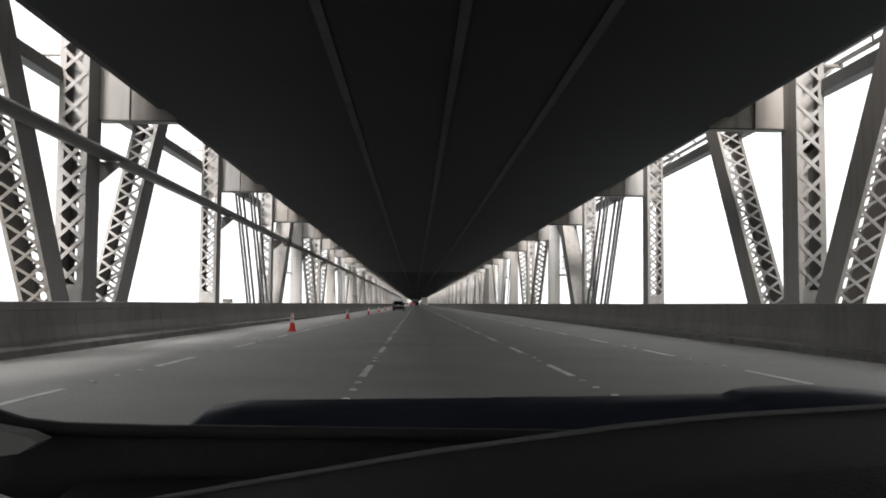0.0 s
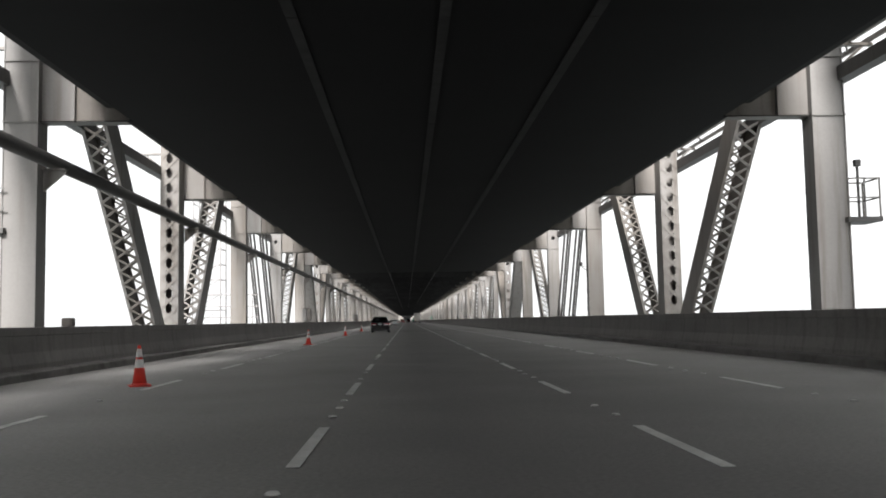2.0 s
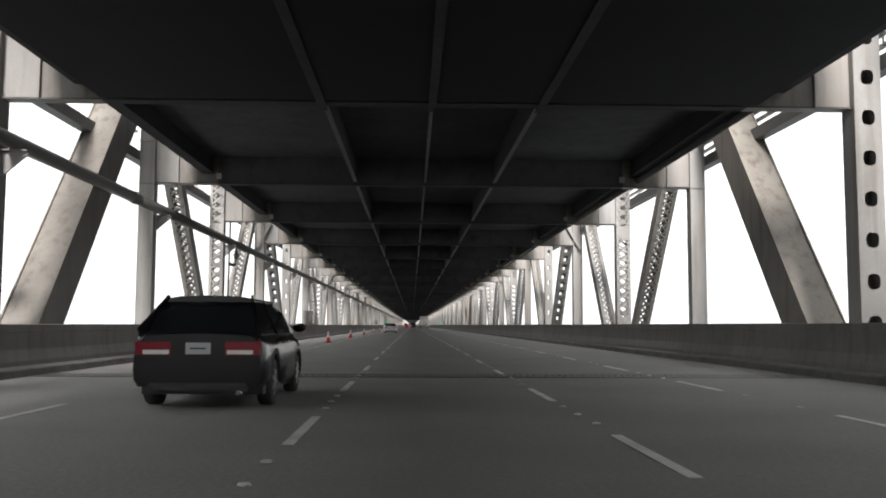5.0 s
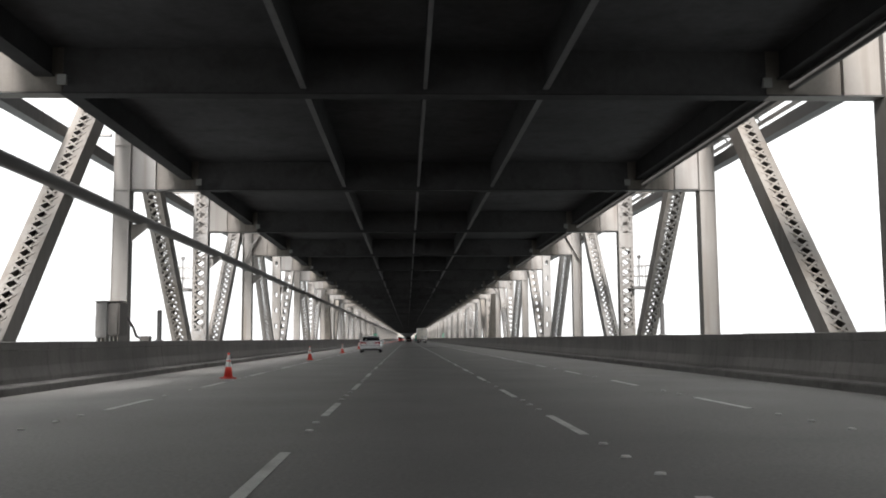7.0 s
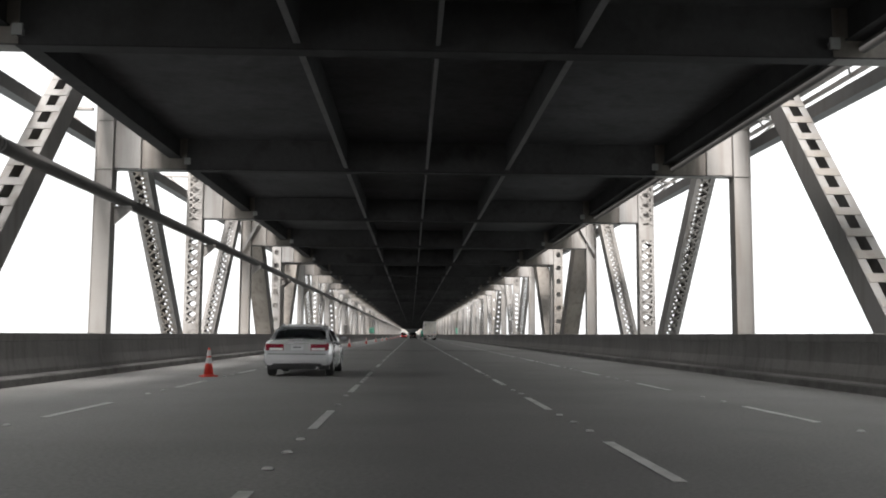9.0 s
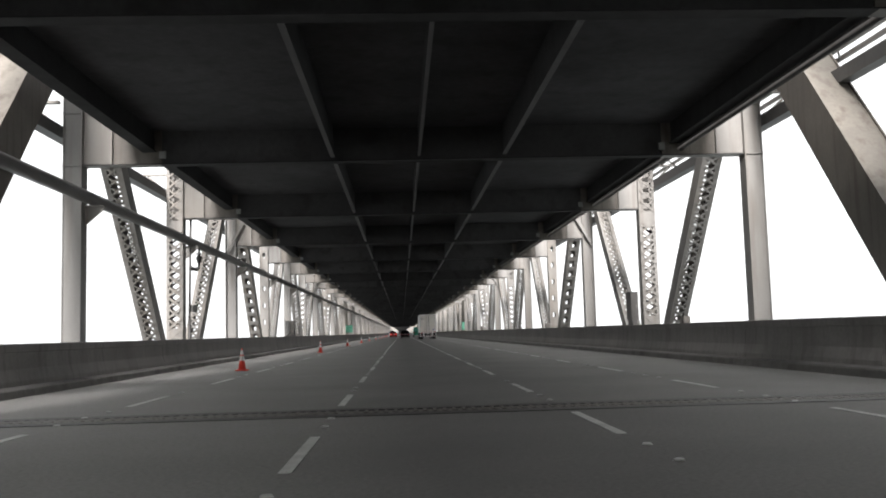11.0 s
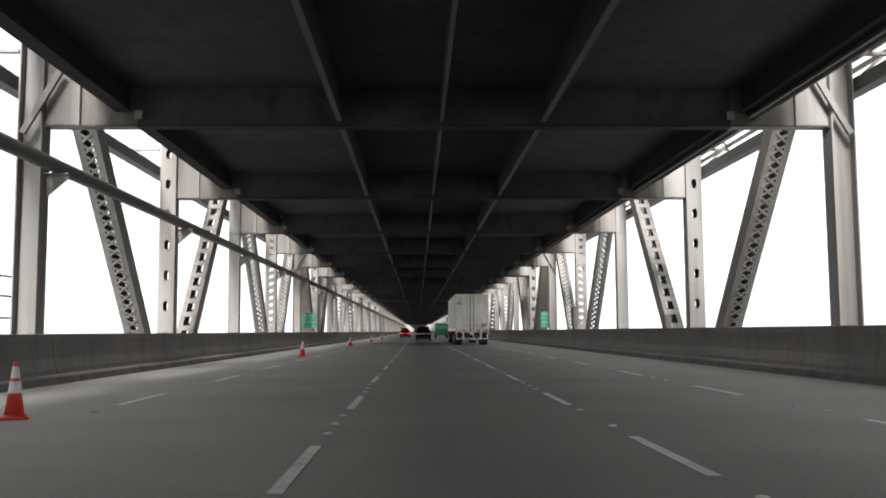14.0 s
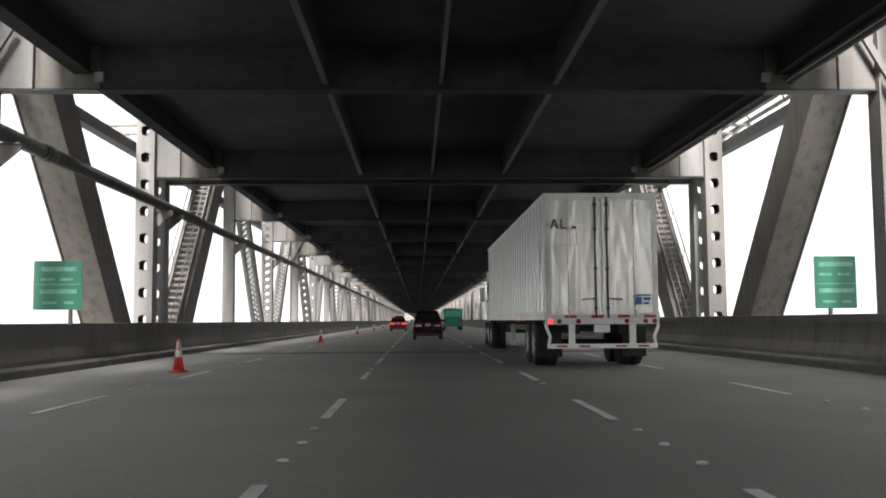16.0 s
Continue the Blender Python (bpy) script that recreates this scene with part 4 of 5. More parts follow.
W2, FLOOR, TOPZ, LONG = 1.28, 1.16, 3.97, 16.4
truck = empty("semi_trailer_truck", Matrix.Translation((4.36, 420.2, 0)))
b = bmesh.new()
box(b, -W2, W2, 0.08, LONG, FLOOR, TOPZ)
bmesh.ops.bevel(b, geom=b.edges[:], offset=0.02, segments=2, affect='EDGES')
box_body = part("trailer_box", b, TRAILER, truck, "dull white trailer box")
y = 0.35
me_post = {}
for s in (-1, 1):
    b = bmesh.new()
    bar(b, (s * (W2 + 0.012), 0, FLOOR + 0.12), (s * (W2 + 0.012), 0, TOPZ - 0.1), 0.022, 0.05, (1, 0, 0))
    me_post[s] = mesh_of("side_post", b, TRAILER)
while y < LONG - 0.2:
    for s in (-1, 1):
        part("side_post", me_post[s], None, box_body, m=Matrix.Translation((0, y, 0)))
    y += 0.61
for s in (-1, 1):
    b = bmesh.new()
    box(b, s * (W2 - 0.02), s * (W2 + 0.03), 0.02, LONG, FLOOR - 0.06, FLOOR + 0.12)
    part("bottom_rail", b, GALV, truck)
    b = bmesh.new()
    box(b, s * (W2 - 0.05), s * (W2 + 0.02), 0.02, LONG, TOPZ - 0.1, TOPZ + 0.02)
    part("top_rail", b, GALV, truck)
    b = bmesh.new()
    box(b, s * 0.03, s * (W2 - 0.09), 0.03, 0.085, FLOOR + 0.08, TOPZ - 0.12)
    door = part("rear_door", b, DOOR, truck, "weathered bright metal rear door with painted reflection streaks")
    for off in (0.18, 1.0):
        b = bmesh.new()
        tube(b, (s * off * 0.75, 0.0, FLOOR - 0.02), (s * off * 0.75, 0.0, TOPZ - 0.08), 0.022 if off < 0.3 else 0.014, None, 10)
        for z in (FLOOR + 0.2, FLOOR + 1.1, FLOOR + 2.0, TOPZ - 0.25):
            box(b, s * off * 0.75 - 0.04, s * off * 0.75 + 0.04, -0.018, 0.026, z - 0.03, z + 0.03)
        part("lock_rod", b, STEEL_DARK if off < 0.3 else DOOR, door)
    b = bmesh.new()
    bar(b, (s * 0.13, -0.03, FLOOR + 0.42), (s * 0.46, -0.03, FLOOR + 0.40), 0.03, 0.035, (0, 1, 0))
    part("lock_handle", b, STEEL_DARK, door)
    for z in (FLOOR + 0.3, FLOOR + 0.95, FLOOR + 1.6, FLOOR + 2.2, TOPZ - 0.3):
        b = bmesh.new()
        box(b, s * (W2 - 0.13), s * (W2 - 0.02), -0.012, 0.05, z - 0.05, z + 0.05)
        part("hinge", b, GALV, door)
    b = bmesh.new()
    box(b, s * (W2 - 0.1), s * W2, 0.0, 0.12, FLOOR - 0.05, TOPZ)
    part("corner_post", b, GALV, truck)
b = bmesh.new()
box(b, -W2 - 0.003, W2 + 0.003, -0.005, 0.118, TOPZ - 0.13, TOPZ + 0.012)
part("door_header", b, GALV, truck)
b = bmesh.new()
box(b, -W2 - 0.003, W2 + 0.003, -0.004, 0.138, FLOOR - 0.16, FLOOR + 0.07)
sill = part("rear_sill", b, GALV, truck)
for i in range(8):
    b = bmesh.new()
    x = -W2 + 0.12 + i * 0.3
    box(b, x, x + 0.28, -0.010, -0.002, FLOOR - 0.02, FLOOR + 0.05)
    part("reflector_strip", b, REFLECT if i % 2 else REFLECT_W, sill)
for x, mt in ((-1.18, TAIL_ON), (-0.98, TAIL), (-0.55, TAIL), (0.55, TAIL), (0.98, TAIL), (1.18, TAIL)):
    b = bmesh.new()
    tube(b, (x, -0.02, FLOOR - 0.09), (x, 0.02, FLOOR - 0.09), 0.055, None, 14)
    part("tail_lamp", b, mt, sill, "round red lamp")
b = bmesh.new()
for s in (-1, 1):
    box(b, s * 0.62, s * 0.76, 0.02, 0.12, 0.50, FLOOR - 0.1)
    bar(b, (s * 1.27, 0.06, FLOOR - 0.1), (s * 1.27, 0.06, 0.92), 0.06, 0.06)
    bar(b, (s * 1.27, 0.06, 0.94), (s * 1.18, 0.06, 0.72), 0.06, 0.06)
    bar(b, (s * 1.18, 0.06, 0.74), (s * 1.22, 0.06, 0.50), 0.06, 0.06)
box(b, -1.24, 1.24, 0.0, 0.12, 0.46, 0.56)
guard = part("underride_guard", b, WHITE_CAR, truck, "white rear underride guard")
for x in (-1.05, -0.55, 0.3, 0.8):
    b = bmesh.new()
    box(b, x, x + 0.25, -0.006, 0.0, 0.49, 0.53)
    part("reflector_strip", b, REFLECT, guard)
b = bmesh.new()
box(b, -0.2, 0.16, -0.03, 0.0, FLOOR - 0.34, FLOOR - 0.17)
part("licence_plate", b, CLEAR, truck)
b = bmesh.new()
for s in (-1, 1):
    box(b, s * 0.45, s * 0.6, 0.4, LONG - 0.5, FLOOR - 0.38, FLOOR - 0.06)
for yy in range(1, 15, 2):
    box(b, -1.2, 1.2, yy, yy + 0.1, FLOOR - 0.18, FLOOR - 0.06)
part("chassis", b, TRIM, truck, "dark trailer frame")
for yw in (2.05, 3.3):
    for s in (-1, 1):
        for off in (0.92, 1.2):
            wheel(truck, s * (off - 0.02), yw, 0.52, 0.26, s)
    b = bmesh.new()
    tube(b, (-1.1, yw, 0.52), (1.1, yw, 0.52), 0.09, None, 10)
    part("axle", b, TRIM, truck)
    for s in (-1, 1):
        b = bmesh.new()
        box(b, s * 0.72, s * 1.3, yw - 0.75 - 0.02, yw - 0.75 + 0.01, 0.22, 0.95)
        if yw < 2.5:
            part("mud_flap", b, RUBBER, truck)
        else:
            b.free()
for s in (-1, 1):
    b = bmesh.new()
    box(b, s * 0.75, s * 0.9, 11.4, 11.55, 0.25, FLOOR - 0.1)
    part("landing_leg", b, GALV, truck)
    b = bmesh.new()
    tube(b, (s * 1.31, 5.2, FLOOR - 0.03), (s * 1.34, 5.2, FLOOR - 0.03), 0.05, None, 12)
    part("marker_lamp", b, AMBER, truck)
# shapes in place of the door's logo and sticker
b = bmesh.new()
for dx, a in ((0.0, 1), (0.16, -1)):
    bar(b, (-1.14 + dx, 0.024, TOPZ - 0.80), (-1.06, 0.024, TOPZ - 0.58), 0.006, 0.05, (0, 1, 0))
box(b, -1.11, -1.01, 0.021, 0.027, TOPZ - 0.74, TOPZ - 0.71)
box(b, -0.92, -0.88, 0.021, 0.027, TOPZ - 0.80, TOPZ - 0.58)
box(b, -0.88, -0.72, 0.021, 0.027, TOPZ - 0.80, TOPZ - 0.765)
box(b, -0.66, -0.56, 0.021, 0.027, TOPZ - 0.80, TOPZ - 0.74)
part("door_mark", b, INK, truck, "faded dark logo shapes")
b = bmesh.new()
box(b, -1.0, -0.42, 0.021, 0.027, TOPZ - 1.18, TOPZ - 1.155)
part("door_mark", b, GALV, truck)
b = bmesh.new()
box(b, 0.72, 1.12, 0.02, 0.027, FLOOR + 0.26, FLOOR + 0.52)
st = part("sticker", b, DOOR, truck)
b = bmesh.new()
for x0, x1, z0, z1 in ((0.73, 1.11, 0.47, 0.51), (0.73, 0.91, 0.28, 0.45), (0.94, 1.11, 0.37, 0.45), (0.94, 1.07, 0.28, 0.34)):
    box(b, x0, x1, 0.012, 0.0195, FLOOR + z0, FLOOR + z1)
part("sticker_mark", b, BLUE, st, "blue printed blocks")
# tractor unit
b = bmesh.new()
box(b, -1.15, 1.15, LONG + 0.7, LONG + 2.9, 0.95, 3.3)
bmesh.ops.bevel(b, geom=b.edges[:], offset=0.12, segments=3, affect='EDGES')
cab = part("cab", b, GREEN_TRUCK, truck, "dark green sleeper cab")
b = bmesh.new()
rows = [(LONG + 2.85, [(1.0, 0.7), (1.0, 1.6), (0.8, 1.85), (0, 1.9)]), (LONG + 4.6, [(0.9, 0.7), (0.9, 1.35), (0.7, 1.6), (0, 1.65)]), (LONG + 4.85, [(0.8, 0.7), (0.8, 1.2), (0.6, 1.35), (0, 1.4)])]
b.free()
part("bonnet", loft(rows), GREEN_TRUCK, truck)
for s in (-1, 1):
    b = bmesh.new()
    box(b, s * 1.145, s * 1.165, LONG + 1.7, LONG + 2.6, 1.9, 2.7)
    part("side_window", b, TINT, cab)
    b = bmesh.new()
    tube(b, (s * 1.12, LONG + 0.55, 0.9), (s * 1.12, LONG + 0.55, 3.9), 0.075, None, 14)
    part("exhaust_stack", b, CHROME, truck, "upright chrome exhaust stack")
    b = bmesh.new()
    box(b, s * 1.25, s * 1.45, LONG + 2.75, LONG + 2.85, 1.9, 2.5)
    bar(b, (s * 1.1, LONG + 2.8, 2.5), (s * 1.4, LONG + 2.8, 2.52), 0.03, 0.03, (0, 1, 0))
    part("wing_mirror", b, CHROME, truck)
    b = bmesh.new()
    tube(b, (s * 0.95, LONG + 0.9, 0.65), (s * 0.95, LONG + 2.3, 0.65), 0.3, None, 16)
    part("fuel_tank", b, CHROME, truck)
    wheel(truck, s * 1.0, LONG + 4.0, 0.5, 0.28, s)
    for yw in (LONG - 1.1, LONG + 0.2):
        for off in (0.88, 1.16):
            wheel(truck, s * off, yw, 0.5, 0.26, s)
b = bmesh.new()
box(b, -0.45, 0.45, LONG - 1.9, LONG + 4.4, 0.6, 0.9)
part("tractor_frame", b, TRIM, truck)
tagged(truck, "articulated truck with a dull white box trailer and green cab", "truck")

# ---- green bus-like box truck far ahead
gt = empty("box_truck", Matrix.Translation((4.1, 500.0, 0)))
b = bmesh.new()
box(b, -1.02, 1.02, 0, 6.5, 0.5, 2.35)
bmesh.ops.bevel(b, geom=b.edges[:], offset=0.08, segments=2, affect='EDGES')
part("cargo_box", b, GREEN_TRUCK, gt)
b = bmesh.new()
box(b, -0.85, 0.85, -0.012, 0.01, 1.5, 2.15)
part("rear_panel", b, material("pale_green_panel", (0.10, 0.40, 0.30), 0.4), gt)
b = bmesh.new()
box(b, -1.05, 1.05, 6.6, 8.3, 0.6, 2.5)
bmesh.ops.bevel(b, geom=b.edges[:], offset=0.15, segments=2, affect='EDGES')
part("cab", b, GREEN_TRUCK, gt)
for s in (-1, 1):
    b = bmesh.new()
    box(b, s * 0.8, s * 1.12, -0.03, 0.02, 0.95, 1.2)
    part("tail_lamp", b, TAIL, gt, "red tail lamp")
    for yw in (1.6, 7.2):
        wheel(gt, s * 0.95, yw, 0.45, 0.28, s)
b = bmesh.new()
box(b, -0.9, 0.9, 0.1, 8.0, 0.45, 0.85)
part("chassis", b, TRIM, gt)
tagged(gt, "green box truck with red tail lamps far ahead", "truck")
# ---------------------------------------------------------------- signs, cabinets, platforms, stairs
SIGN = material("sign_green", (0.01708, 0.131, 0.07973), 0.45, 0.0, 0.03, 20, 0.06, 2, None, 0, False, 0, 20)
SIGN_W = material("sign_white", (0.1005, 0.2546, 0.1876), 0.45, 0.0, 0.2, 12, 0.3, 5.0)
CABINET = material("cabinet_paint", (0.08576, 0.07772, 0.06968), 0.6, 0.0, 0.08, 10, 0.15, 2.0, (0.0536, 0.03752, 0.0268), 0.4, True, 0.1, 30)


def road_sign(x, y, half, z0, z1, pole):
    root = empty("road_sign", Matrix.Translation((x, y, 1.05)))
    b = bmesh.new()
    box(b, -half, half, -0.012, 0.012, z0, z1)
    bmesh.ops.bevel(b, geom=[q for q in b.edges if abs(q.verts[0].co.y - q.verts[1].co.y) > 0.01], offset=0.02, segments=2, affect='EDGES')
    panel = part("sign_panel", b, SIGN, root, "green sign panel")
    for x0, x1, z, h in ((-0.40, 0.44, z1 - 0.20, 0.055), (-0.40, -0.08, z1 - 0.45, 0.03), (0.06, 0.36, z1 - 0.45, 0.03), (-0.42, 0.46, z0 + 0.44, 0.05), (-0.34, -0.02, z0 + 0.17, 0.03), (0.16, 0.38, z0 + 0.17, 0.035)):
        b = bmesh.new()
        box(b, x0, x1, -0.017, -0.013, z - h, z + h)
        part("sign_bar", b, SIGN_W, panel, "pale bar for an unreadable line")
    b = bmesh.new()
    box(b, -half + 0.03, half - 0.03, -0.017, -0.013, z0 + 0.60, z0 + 0.62)
    part("sign_rule", b, SIGN_W, panel)
    b = bmesh.new()
    box(b, pole - 0.04, pole + 0.04, 0.013, 0.09, 0.0, z1 - 0.1)
    part("sign_post", b, STEEL_DARK, root)
    return tagged(root, "green road sign with pale lines above the parapet", "road sign", "pair of green signs")


road_sign(-8.46, 421.85, 0.58, 0.37, 1.55, 0.30)
road_sign(10.48, 421.85, 0.52, 0.29, 1.58, -0.12)


def cabinet(x, y, hose=True):
    """A grey outer case with a brown case before it, on slotted feet, and a bent hose to its side."""
    root = empty("utility_cabinet", Matrix.Translation((x, y, 1.10)))
    b = bmesh.new()
    box(b, -0.42, -0.06, -0.40, 0.42, 0.10, 1.17)
    bmesh.ops.bevel(b, geom=b.edges[:], offset=0.02, segments=2, affect='EDGES')
    part("outer_case", b, GREY_BOX, root, "grey steel case")
    b = bmesh.new()
    box(b, -0.04, 0.30, -0.46, 0.40, 0.14, 1.15)
    bmesh.ops.bevel(b, geom=b.edges[:], offset=0.05, segments=3, affect='EDGES')
    body = part("cabinet_body", b, CABINET, root)
    b = bmesh.new()
    box(b, 0.0, 0.26, -0.475, -0.461, 0.22, 1.06)
    d = part("cabinet_door", b, CABINET, body)
    b = bmesh.new()
    box(b, 0.20, 0.225, -0.50, -0.475, 0.6, 0.75)
    part("handle", b, STEEL_DARK, d)
    for k in range(6):
        b = bmesh.new()
        box(b, -0.38 + 0.12 * k, -0.33 + 0.12 * k, -0.38, 0.36, 0, 0.15)
        part("foot", b, STEEL, root)
    b = bmesh.new()
    box(b, -0.45, 0.33, -0.48, 0.45, 1.17, 1.195)
    part("rain_cap", b, CABINET, root)
    if hose:
        b = bmesh.new()
        pts = [(0.1, 0.38, 0.85), (0.1, 0.9, 0.75), (0.08, 1.7, 0.42), (0.06, 2.1, 0.16), (0.05, 2.5, 0.10)]
        for p, q in zip(pts, pts[1:]):
            tube(b, p, q, 0.04, None, 8)
        part("hose", b, STEEL_DARK, root, "bent dark hose")
    return tagged(root, "brown and grey steel utility cabinet on the parapet", "utility cabinet", "cabinets on the parapet")


cabinet(-8.5, 198.97)
cabinet(-8.5, 344.15)
cabinet(-8.42, 125.66, False)


def small_box(x, y, z, sx, sy, sz):
    b = bmesh.new()
    box(b, -sx / 2, sx / 2, -sy / 2, sy / 2, 0, sz)
    bmesh.ops.bevel(b, geom=b.edges[:], offset=0.02, segments=2, affect='EDGES')
    return tagged(part("junction_box", b, CABINET, None, "", Matrix.Translation((x, y, z))), "small dark junction box on the parapet", "junction box", "junction boxes")


for x, y, z, sx, sy, sz in ((9.95, 333.91, 1.19, 0.3, 0.4, 0.3), (-8.4, 70.57, 1.10, 0.25, 0.3, 0.22), (-8.45, 202.18, 1.10, 0.3, 0.4, 0.16), (-8.45, 347.84, 1.10, 0.3, 0.4, 0.16), (-8.45, 40.58, 1.10, 0.35, 0.5, 0.16), (10.0, 304.16, 1.19, 0.25, 0.3, 0.24), (9.95, 384.85, 1.19, 0.25, 0.3, 0.5)):
    small_box(x, y, z, sx, sy, sz)


def stub_pole(x, y, z, h):
    b = bmesh.new()
    box(b, -0.07, 0.07, -0.07, 0.07, 0, h)
    bmesh.ops.bevel(b, geom=b.edges[:], offset=0.015, segments=2, affect='EDGES')
    box(b, -0.12, 0.12, -0.12, 0.12, 0, 0.03)
    return tagged(part("stub_pole", b, STEEL_DARK, None, "", Matrix.Translation((x, y, z))), "short dark steel pole standing on the parapet", "pole", "short poles")


for x, y, z, h in ((-8.45, 203.85, 1.1, 1.08), (10.0, 205.39, 1.19, 1.2), (-8.45, 349.74, 1.1, 1.0), (10.0, 350.57, 1.19, 1.2)):
    stub_pole(x, y, z, h)


def platform(x, y, e):
    """A maintenance basket outside a post."""
    root = empty("work_platform", Matrix.Translation((x, y, 3.35)))
    b = bmesh.new()
    box(b, -e * 0.25, e * 0.62, -0.45, 0.45, 0, 0.12)
    part("platform_floor", b, STEEL_DARK, root)
    for z in (0.6, 1.08):
        b = bmesh.new()
        for p, q in (((0.58, -0.42), (0.58, 0.42)), ((-0.25, -0.42), (0.58, -0.42)), ((-0.25, 0.42), (0.58, 0.42))):
            bar(b, (e * p[0], p[1], z), (e * q[0], q[1], z), 0.035, 0.035, (0, 0, 1))
        part("guard_rail", b, STEEL, root)
    for px, py in ((0.58, -0.42), (0.58, 0.42), (0.2, -0.42), (0.2, 0.42)):
        b = bmesh.new()
        bar(b, (e * px, py, 0.1), (e * px, py, 1.1), 0.035, 0.035)
        part("guard_post", b, STEEL, root)
    b = bmesh.new()
    bar(b, (e * 0.1, -0.3, 0.1), (e * 0.1, -0.3, 1.45), 0.05, 0.05)
    box(b, e * 0.1 - 0.07, e * 0.1 + 0.07, -0.37, -0.23, 1.40, 1.56)
    part("beacon_mast", b, STEEL_DARK, root)
    return tagged(root, "small steel work platform with rails outside a post", "platform", "work platforms")


platform(MID - FACE - 0.95, 69.85, -1)
platform(MID + FACE + 0.95, 69.85, 1)
platform(MID - FACE - 1.1, 142.09, -1)
for y in (213.2, 358.9):
    platform(MID - FACE - 0.95, y, -1)
    platform(MID + FACE + 0.75, y, 1)


def flood_lamp(x, y, z, e):
    """A square flood lamp on a short yoke at the outer edge of a post."""
    root = empty("flood_lamp", Matrix.Translation((x, y, z)))
    b = bmesh.new()
    bar(b, (0, 0, 0), (e * 0.22, 0, 0.03), 0.05, 0.05, (0, 1, 0))
    bar(b, (e * 0.2, 0, -0.2), (e * 0.2, 0, 0.2), 0.035, 0.05, (0, 1, 0))
    part("yoke", b, STEEL_DARK, root)
    b = bmesh.new()
    box(b, *sorted((e * 0.16, e * 0.44)), -0.2, -0.04, -0.2, 0.16)
    bmesh.ops.bevel(b, geom=b.edges[:], offset=0.03, segments=2, affect='EDGES')
    head = part("lamp_head", b, STEEL_DARK, root)
    b = bmesh.new()
    box(b, *sorted((e * 0.19, e * 0.41)), -0.212, -0.201, -0.17, 0.13)
    part("lamp_glass", b, CLEAR, head)
    return tagged(root, "dark square flood lamp on a post by the work platform", "flood lamp", "flood lamps")


def clamp_box(x, y, z, h):
    b = bmesh.new()
    box(b, -0.12, 0.12, -0.16, 0.16, 0, h)
    bmesh.ops.bevel(b, geom=b.edges[:], offset=0.02, segments=2, affect='EDGES')
    box(b, -0.15, 0.15, -0.05, 0.05, h * 0.4, h * 0.6)
    return tagged(part("clamp_box", b, STEEL_DARK, None, "", Matrix.Translation((x, y, z))), "small dark box clamped to a post", "junction box", "clamped boxes")


def outer_arm(x, y, z, e):
    root = empty("bracket_arm", Matrix.Translation((x, y, z)))
    b = bmesh.new()
    bar(b, (0, 0, 0.06), (e * 0.75, 0, -0.06), 0.16, 0.07, (0, 1, 0))
    part("arm", b, STEEL_DARK, root)
    b = bmesh.new()
    bar(b, (0, 0, -0.28), (e * 0.45, 0, -0.05), 0.05, 0.05, (0, 1, 0))
    part("brace", b, STEEL_DARK, root)
    return tagged(root, "short grimy steel arm outside a laced post", "bracket", "post arms")


for y in (358.9,):
    for e in (-1, 1):
        edge = MID + e * (FACE + 0.62)
        flood_lamp(edge, y - 0.2, 4.75, e)
        clamp_box(edge + e * 0.08, y - 0.25, 2.6, 0.34)
        outer_arm(edge, y - 0.2, 1.72, e)
        clamp_box(edge + e * 0.42, y - 0.3, 1.1 if e < 0 else 1.02, 0.42)
    for z, h in ((1.98, 0.32), (1.35, 0.36)):                # boxes on a thin pole behind the post
        clamp_box(-9.4, y + 2.6, z, h)
    b = bmesh.new()
    bar(b, (-9.4, y + 2.62, -2.4), (-9.4, y + 2.62, 2.65), 0.05, 0.05)
    bar(b, (-9.4, y + 2.62, 2.62), (-9.4, y + 4.3, 2.62), 0.04, 0.04)
    tagged(part("thin_pole", b, STEEL_DARK), "thin dark pole with a crossbar behind a post", "pole", "thin poles")
    # wire bundle caught on the upper strut
    ring = random.Random(int(y))
    b = bmesh.new()
    for k in range(7):
        p = Vector((0, 0, 0))
        for n in range(4):
            q = p + Vector((ring.uniform(-0.15, 0.15), ring.uniform(-0.65, 0.35), ring.uniform(-0.28, 0.24)))
            tube(b, p, q, 0.022, None, 6)
            p = q
    tagged(part("wire_bundle", b, STEEL_DARK, None, "", Matrix.Translation((-9.5, y + 7.6, 6.7))), "tangled dark wires hanging by a diagonal member", "wires", "wire bundles")

# scaffold tower outside the truss
root = empty("scaffold_tower", Matrix.Translation((-13.0, 108.3, 0)))
PIPE_G = plain("scaffold_tube", (0.1474, 0.1441, 0.1407), 0.55, 0.2)
for px, py in ((-0.9, -0.9), (0.9, -0.9), (-0.9, 0.9), (0.9, 0.9)):
    b = bmesh.new()
    bar(b, (px, py, -2.5), (px, py, 11.0), 0.08, 0.08)
    part("upright_tube", b, PIPE_G, root)
for z in range(-1, 11):
    b = bmesh.new()
    for p, q in (((-0.9, -0.9), (0.9, -0.9)), ((0.9, -0.9), (0.9, 0.9)), ((0.9, 0.9), (-0.9, 0.9)), ((-0.9, 0.9), (-0.9, -0.9))):
        bar(b, (p[0], p[1], z), (q[0], q[1], z), 0.05, 0.05, (0, 0, 1))
    bar(b, (-0.9, -0.9, z), (0.9, -0.9, z + 1), 0.045, 0.045, (0, 1, 0))
    part("tube_ring", b, PIPE_G, root)
